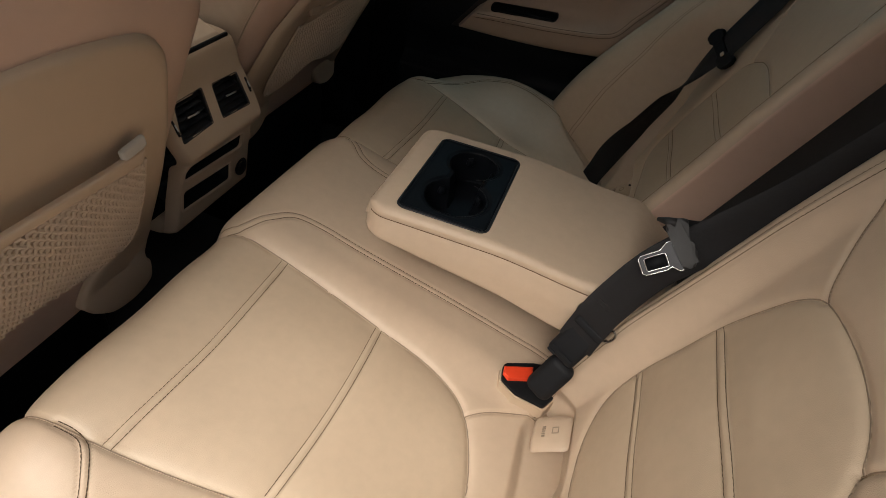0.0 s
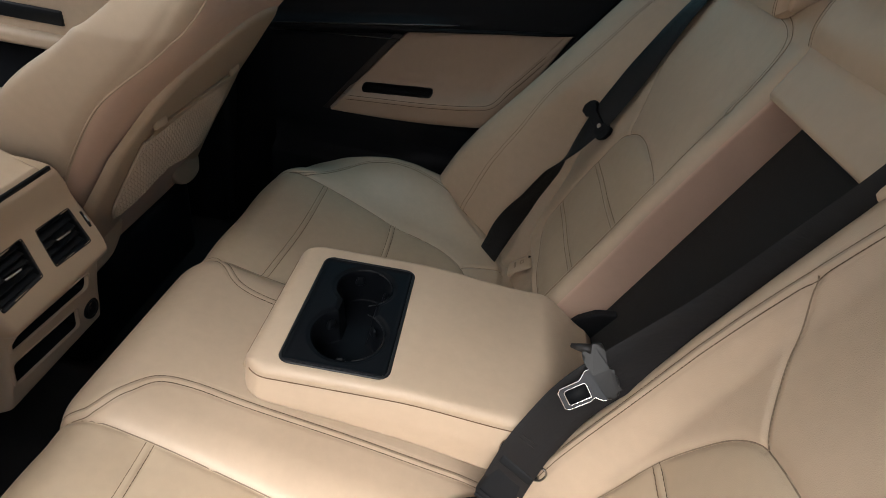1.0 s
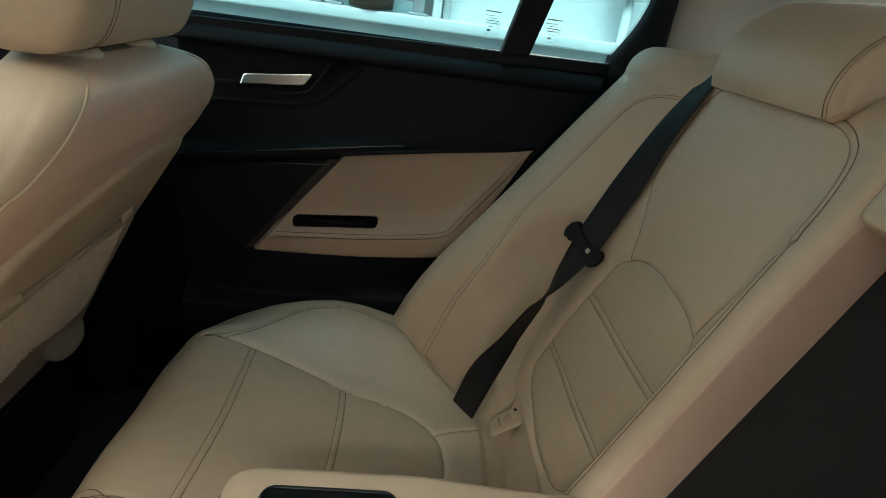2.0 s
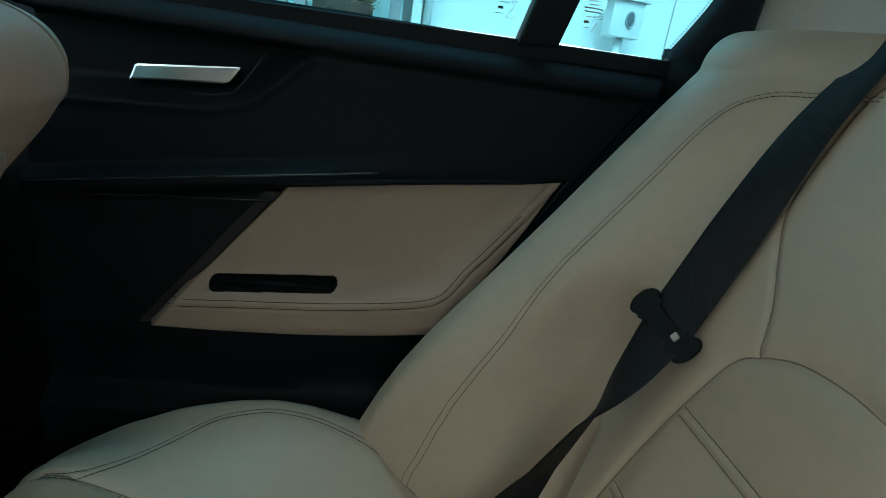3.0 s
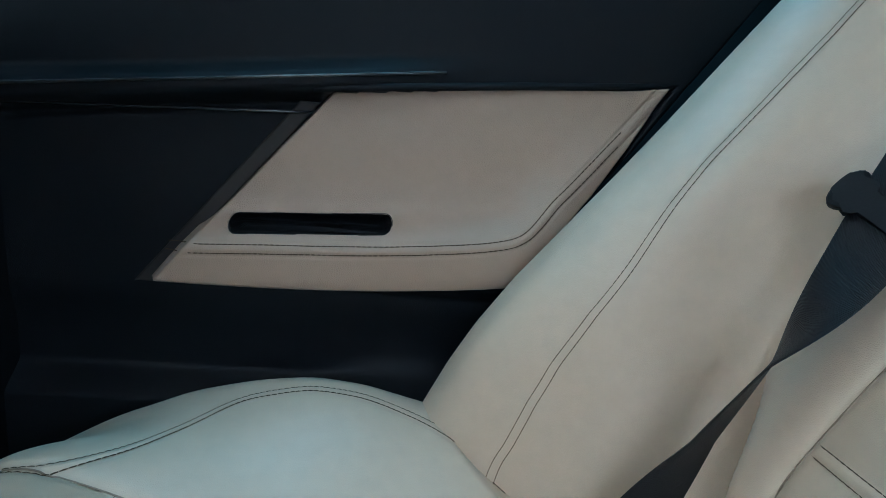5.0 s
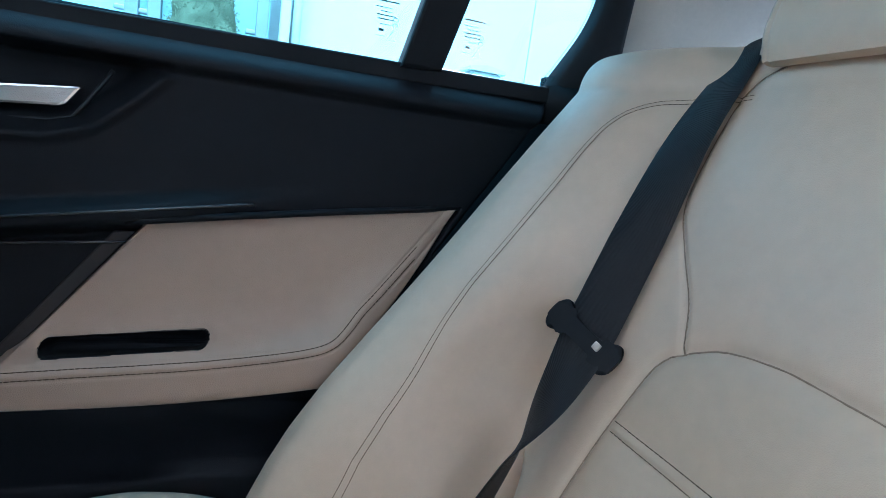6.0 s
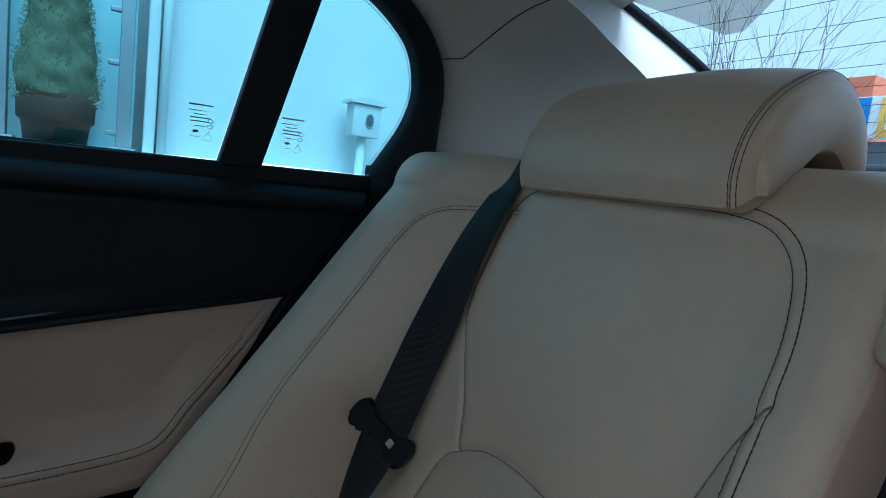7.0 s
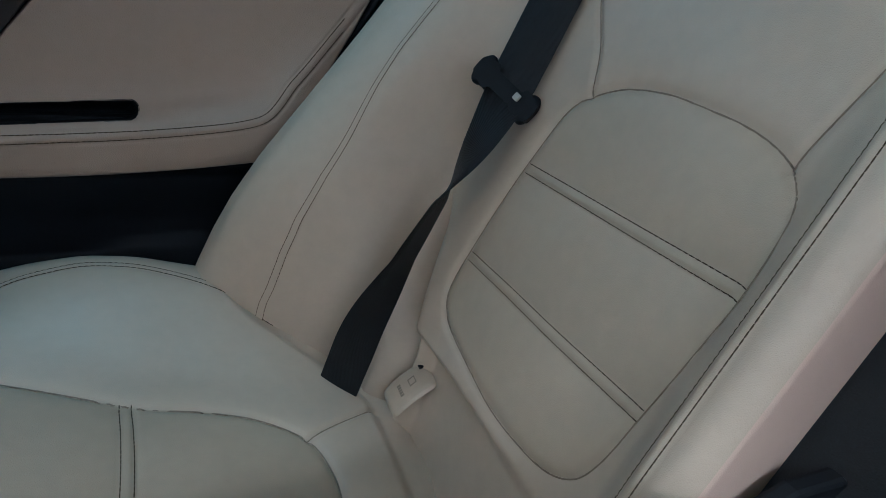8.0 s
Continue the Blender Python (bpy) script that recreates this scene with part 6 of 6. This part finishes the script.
# ---- front door beyond the front seat ----
def front_door():
    d = thing("front_door", (-1.1, 0.72, 0.05), "closed front car door, black trim with beige armrest panel", "car door")
    rbox("trim_panel", (-1.15, 0.722, 0.43), (0.86, 0.03, 0.78), 0.01, BLACK, d)
    rbox("armrest_panel", (-1.02, 0.690, 0.5575), (0.58, 0.05, 0.205), 0.018, LEATHER, d, "beige leather armrest panel")
    rbox("armrest_ledge", (-1.02, 0.674, 0.474), (0.57, 0.060, 0.036), 0.014, LEATHER, d, seg=4)
    rbox("pull_slot", (-1.12, 0.664, 0.528), (0.19, 0.010, 0.032), 0.003, GLOSS, d)
    g = mesh("door_pane", [(-1.55, 0.72, 0.83), (-0.78, 0.72, 0.83), (-0.74, 0.64, 1.10), (-1.10, 0.64, 1.10)], [(0, 1, 2, 3)], GLASS, d, smooth=False)
    return d


front_door()


# ---- outside ----
CONCRETE = material("pale_concrete", (0.62, 0.63, 0.62), 0.85, var=0.08, scale=1.5, bump=0.4, bscale=60)
RENDERED = material("weathered_render", (0.42, 0.41, 0.39), 0.9, var=0.12, scale=1.2, bump=0.3, bscale=50)
PAVING = material("grey_paving", (0.25, 0.25, 0.25), 0.9, var=0.15, scale=2, bump=0.4, bscale=40)
POST = material("galvanised_grey", (0.34, 0.35, 0.37), 0.5, metal=0.5, var=0.08, scale=8)
WHITE = material("white_wall_panel", (0.68, 0.69, 0.69), 0.7, var=0.03, scale=1.2, bump=0.1, bscale=20)
LEAF_TIP = material("conifer_tips", (0.235, 0.245, 0.155), 0.8, spec=0.1, var=0.35, scale=24)
LEAF = material("conifer_green", (0.125, 0.135, 0.085), 0.8, spec=0.1, var=0.35, scale=30)
POT = material("dark_green_pot", (0.012, 0.020, 0.017), 0.6, spec=0.1, var=0.2, scale=6)
TWIG = material("bare_twig", (0.09, 0.065, 0.05), 0.9, var=0.3, scale=12)
BRICK = material("orange_brick", (0.42, 0.13, 0.07), 0.85, var=0.12, scale=6)
SIGNBLUE = material("sign_blue", (0.03, 0.16, 0.42), 0.5, var=0.03)
SIGNYELLOW = material("sign_yellow", (0.72, 0.44, 0.06), 0.5, var=0.03)
GREYSLATE = material("grey_cladding", (0.10, 0.11, 0.13), 0.7, var=0.1, scale=3)
FROST = material("pale_blue_panel", (0.55, 0.72, 0.76), 0.35, var=0.04, scale=1.5)

gx, gy = np.meshgrid(np.r_[-600, -60, np.linspace(-10, 10, 20), 60, 600], np.r_[-600, -60, np.linspace(-10, 10, 20), 60, 600], indexing="ij")
tagged(sheet("ground", np.stack([gx, gy, np.full(gx.shape, -0.30)], axis=-1), PAVING), "grey paved ground round the car", "ground", "", "structure")
# unseen wall, added to keep low sky light off the far door
box("sky_screen_left", (-9.0, -3.2, -0.3), (9.0, -3.0, 1.7), RENDERED, label="plain grey wall, unseen, added to block low sky light on the open side", category="wall")
WY = 3.0
wall = thing("boundary_wall", (0, WY, -0.3), "long white boundary wall with a concrete ledge", "wall", kind="structure")
rbox("plinth", (-2.4, WY + 0.10, 0.22), (9.2, 0.30, 1.06), 0.01, CONCRETE, wall)
rbox("coping", (-2.4, WY + 0.06, 0.775), (9.2, 0.42, 0.06), 0.012, CONCRETE, wall)
for k in range(2):
    x = 0.62 + k * 1.28
    rbox("wall_panel", (x, WY + 0.12, 1.5), (1.276, 0.06, 1.45), 0.006, WHITE, wall)
for k in range(3):
    rbox("screen_panel", (-0.60 - k * 0.95, WY + 0.16, 1.5), (0.92, 0.02, 1.4), 0.004, FROST, wall)


rbox("channel", (-0.072, WY + 0.05, 1.5), (0.050, 0.05, 1.40), 0.01, WHITE, wall)
rbox("backing", (-2.4, WY + 0.26, 1.5), (9.2, 0.04, 1.45), 0.0, WHITE, wall)


def fence_post(x):
    p = thing("fence_post", (x, WY, 0.8), "grey metal fence post with small clamps", "post", "fence posts")
    rbox("upright", (x, WY, 1.5), (0.055, 0.05, 1.40), 0.004, POST, p)
    for z in (0.88, 1.19, 1.42):
        rbox("clamp", (x - 0.045, WY, z), (0.05, 0.03, 0.022), 0.004, POST, p)
    rbox("foot_plate", (x, WY, 0.812), (0.11, 0.09, 0.012), 0.002, POST, p)
    return p


for x in (-0.177, -0.63, -0.72, -1.7):
    fence_post(x)
tagged(tube("down_pipe", [(-0.02, WY - 0.01, 0.79), (-0.02, WY - 0.01, 2.2)], 0.022, WHITE), "white wall pipe beside the fence post", "pipe")


def topiary():
    t = thing("potted_conifer", (-0.425, WY - 0.05, 0.81), "clipped conifer in a round dark green pot on the wall", "potted plant")
    rnd = random.Random(4)
    u = np.linspace(0, 2 * math.pi, 29)
    rows = []
    for r, z in ((0.02, 0.812), (0.115, 0.812), (0.120, 0.86), (0.126, 0.892), (0.134, 0.896), (0.140, 0.905), (0.143, 0.985), (0.135, 0.99), (0.128, 0.97), (0.01, 0.965)):
        rows.append(np.stack([-0.425 + r * np.cos(u), WY - 0.05 + r * np.sin(u), np.full(29, z)], axis=1))
    sheet("pot", np.array(rows), POT, t, soft=False)
    tube("trunk", [(-0.425, WY - 0.05, 0.96), (-0.42, WY - 0.05, 1.3), (-0.425, WY - 0.05, 1.75)], [0.022, 0.016, 0.006], TWIG, t)
    u, h = np.meshgrid(np.linspace(0, 2 * math.pi, 41), np.linspace(0, 1, 60), indexing="ij")
    cr = 0.160 * (1 - 1.0 * np.maximum(0, h - 0.14)) * 0.92 * S(h, -0.05, 0.06) * S(h, 1.02, 0.9)
    cr = cr * (1 + 0.07 * np.sin(5 * u + 9 * h) * np.sin(31 * h + 2 * np.sin(u)) + 0.05 * np.sin(3 * u) * np.sin(57 * h))
    cr[-1] = cr[0]
    sheet("inner_crown", np.stack([-0.425 + cr * np.cos(u), WY - 0.05 + cr * np.sin(u), 0.965 + h * 0.93], axis=-1), LEAF, t, soft=False)
    vs, fs = [], []
    for k in range(9000):
        h = rnd.random() ** 0.9
        z = 0.965 + h * 0.95
        rad = 0.160 * (1 - 1.0 * max(0, h - 0.14)) * (0.84 + 0.16 * rnd.random())
        rad *= 1 + 0.10 * math.sin(9 * h + 3 * math.sin(k))
        a = rnd.random() * 6.283
        c = Vector((-0.425 + rad * math.cos(a), WY - 0.05 + rad * math.sin(a), z))
        o = Vector((math.cos(a), math.sin(a), 0.9 + rnd.random())).normalized()
        sd = o.cross(Vector((rnd.random() - 0.5, rnd.random() - 0.5, rnd.random() - 0.5))).normalized()
        L, w = 0.008 + 0.010 * rnd.random(), 0.0025 + 0.0025 * rnd.random()
        k0 = len(vs)
        vs += [c - sd * w, c + o * L * 0.6 + sd * w * 0.4, c + o * L, c + sd * w]
        fs.append((k0, k0 + 1, k0 + 2, k0 + 3))
    mesh("crown", vs, fs, LEAF_TIP, t, smooth=False)
    return t


topiary()


def twig_bush(name, base, height, n, seed, label, spread=0.5, r0=0.01, category="shrub", leaves=0):
    rnd = random.Random(seed)
    t = thing(name, base, label, category)
    vs, fs = [], []

    def limb(p, d, L, r, depth):
        k = 5
        prev = None
        for i in range(k):
            q = p + d * (L * i / (k - 1))
            ax = d.cross(Vector((0.3, 0.5, 0.8))).normalized()
            bx = d.cross(ax)
            rr = r * (1 - 0.6 * i / (k - 1))
            k0 = len(vs)
            for a in (0, 2.1, 4.2):
                vs.append(q + (ax * math.cos(a) + bx * math.sin(a)) * rr)
            if prev is not None:
                for a in range(3):
                    fs.append((prev + a, prev + (a + 1) % 3, k0 + (a + 1) % 3, k0 + a))
            prev = k0
            d = (d + Vector((rnd.uniform(-1, 1), rnd.uniform(-1, 1), rnd.uniform(-0.2, 0.6))) * 0.10).normalized()
        if depth:
            for _ in range(3):
                f = rnd.uniform(0.35, 0.95)
                nd = (d + Vector((rnd.uniform(-1, 1), rnd.uniform(-1, 1), rnd.uniform(-0.3, 0.8))) * 0.6).normalized()
                limb(p + d * L * f * 0.9, nd, L * 0.6, r * 0.5, depth - 1)

    for k in range(n):
        p = Vector(base) + Vector((rnd.uniform(-spread, spread), rnd.uniform(-0.1, 0.1), 0))
        limb(p, Vector((rnd.uniform(-0.3, 0.3), rnd.uniform(-0.2, 0.2), 1)).normalized(), height * rnd.uniform(0.5, 0.8), r0, 3)
    mesh("branches", vs, fs, TWIG, t, smooth=False)
    if leaves:
        lv, lf = [], []
        for k in range(leaves):
            c = Vector(vs[rnd.randrange(len(vs) // 8, len(vs))])
            o = Vector((rnd.uniform(-1, 1), rnd.uniform(-1, 1), rnd.uniform(-0.4, 1))).normalized()
            sd = o.cross(Vector((rnd.uniform(-1, 1), rnd.uniform(-1, 1), 0.5))).normalized()
            L, w, k0 = rnd.uniform(0.014, 0.026), rnd.uniform(0.004, 0.007), len(lv)
            lv += [c, c + o * L * 0.5 + sd * w, c + o * L, c + o * L * 0.5 - sd * w]
            lf.append((k0, k0 + 1, k0 + 2, k0 + 3))
        mesh("foliage", lv, lf, LEAF, t, smooth=False)
    return t


twig_bush("leafy_shrub", (-0.92, WY - 0.01, 0.803), 0.24, 8, 3, "sparse twiggy shrub with small leaves on the wall ledge", 0.20, 0.003, leaves=700)


def lamp_box():
    p = thing("pillar_box", (0.94, WY - 0.05, 0.79), "pale grey capped meter box on a round pole", "utility box")
    tube("pole", [(0.94, WY - 0.06, -0.3), (0.94, WY - 0.06, 1.03)], 0.024, CONCRETE, p)
    rbox("box_body", (0.94, WY - 0.06, 1.11), (0.155, 0.12, 0.17), 0.006, CONCRETE, p)
    prism("cap", [(-0.105, 0.0), (0.105, 0.0), (0.10, 0.018), (0.0, 0.034), (-0.10, 0.018)], 0.15, CONCRETE, p, to=lambda a, b, e: (0.94 + a, WY - 0.135 + e, 1.195 + b))
    tube("window_ring", [(0.955 + 0.02 * math.cos(g), WY - 0.124, 1.11 + 0.036 * math.sin(g)) for g in np.linspace(0, 6.283, 25)[:-1]], 0.004, POST, p, closed=True)
    rbox("window", (0.955, WY - 0.122, 1.11), (0.034, 0.006, 0.060), 0.0028, GREYSLATE, p)
    return p


lamp_box()

# what shows through the rear window
twig_bush("bare_tree", (6.0, 4.45, -0.3), 3.2, 24, 8, "bare winter tree behind the car", 0.5, 0.016, "tree")
bld = thing("corner_building", (6.4, 6.6, -0.3), "grey clad building corner with a deep canopy", "building")
rbox("wall", (5.8, 7.7, 2.1), (0.8, 0.6, 4.8), 0.01, CONCRETE, bld)
PLAN = [(5.4, 8.0), (10.29, 7.96), (10.30, 7.57), (9.27, 6.42), (7.6, 4.6), (5.4, 4.6)]
prism("soffit", PLAN, 0.12, CONCRETE, bld, to=lambda a, b, e: (a, b, 4.50 + e))
prism("fascia", [(a + 0.1, b) for a, b in PLAN], 0.8, GREYSLATE, bld, to=lambda a, b, e: (a, b, 4.62 + e))
shop = thing("brick_shop", (15.0, 7.0, -0.3), "low orange brick building with a signboard", "building")
rbox("wall", (14.9, 7.43, 2.05), (1.2, 0.9, 4.65), 0.01, BRICK, shop)
rbox("wing", (15.0, 5.5, 1.3), (1.2, 3.4, 3.2), 0.01, GREYSLATE, shop)
rbox("signboard", (14.2, 5.6, 3.4), (0.06, 3.3, 0.95), 0.01, WHITE, shop)
rbox("sign_blue_field", (14.15, 7.07, 3.50), (0.04, 0.36, 0.70), 0.004, SIGNBLUE, shop)
rbox("sign_yellow_field", (14.15, 6.2, 3.40), (0.04, 0.95, 0.86), 0.004, SIGNYELLOW, shop)
for y, w in ((6.42, 0.22), (6.12, 0.22)):
    rbox("sign_bar", (14.12, y, 3.25), (0.02, w, 0.26), 0.004, WHITE, shop)
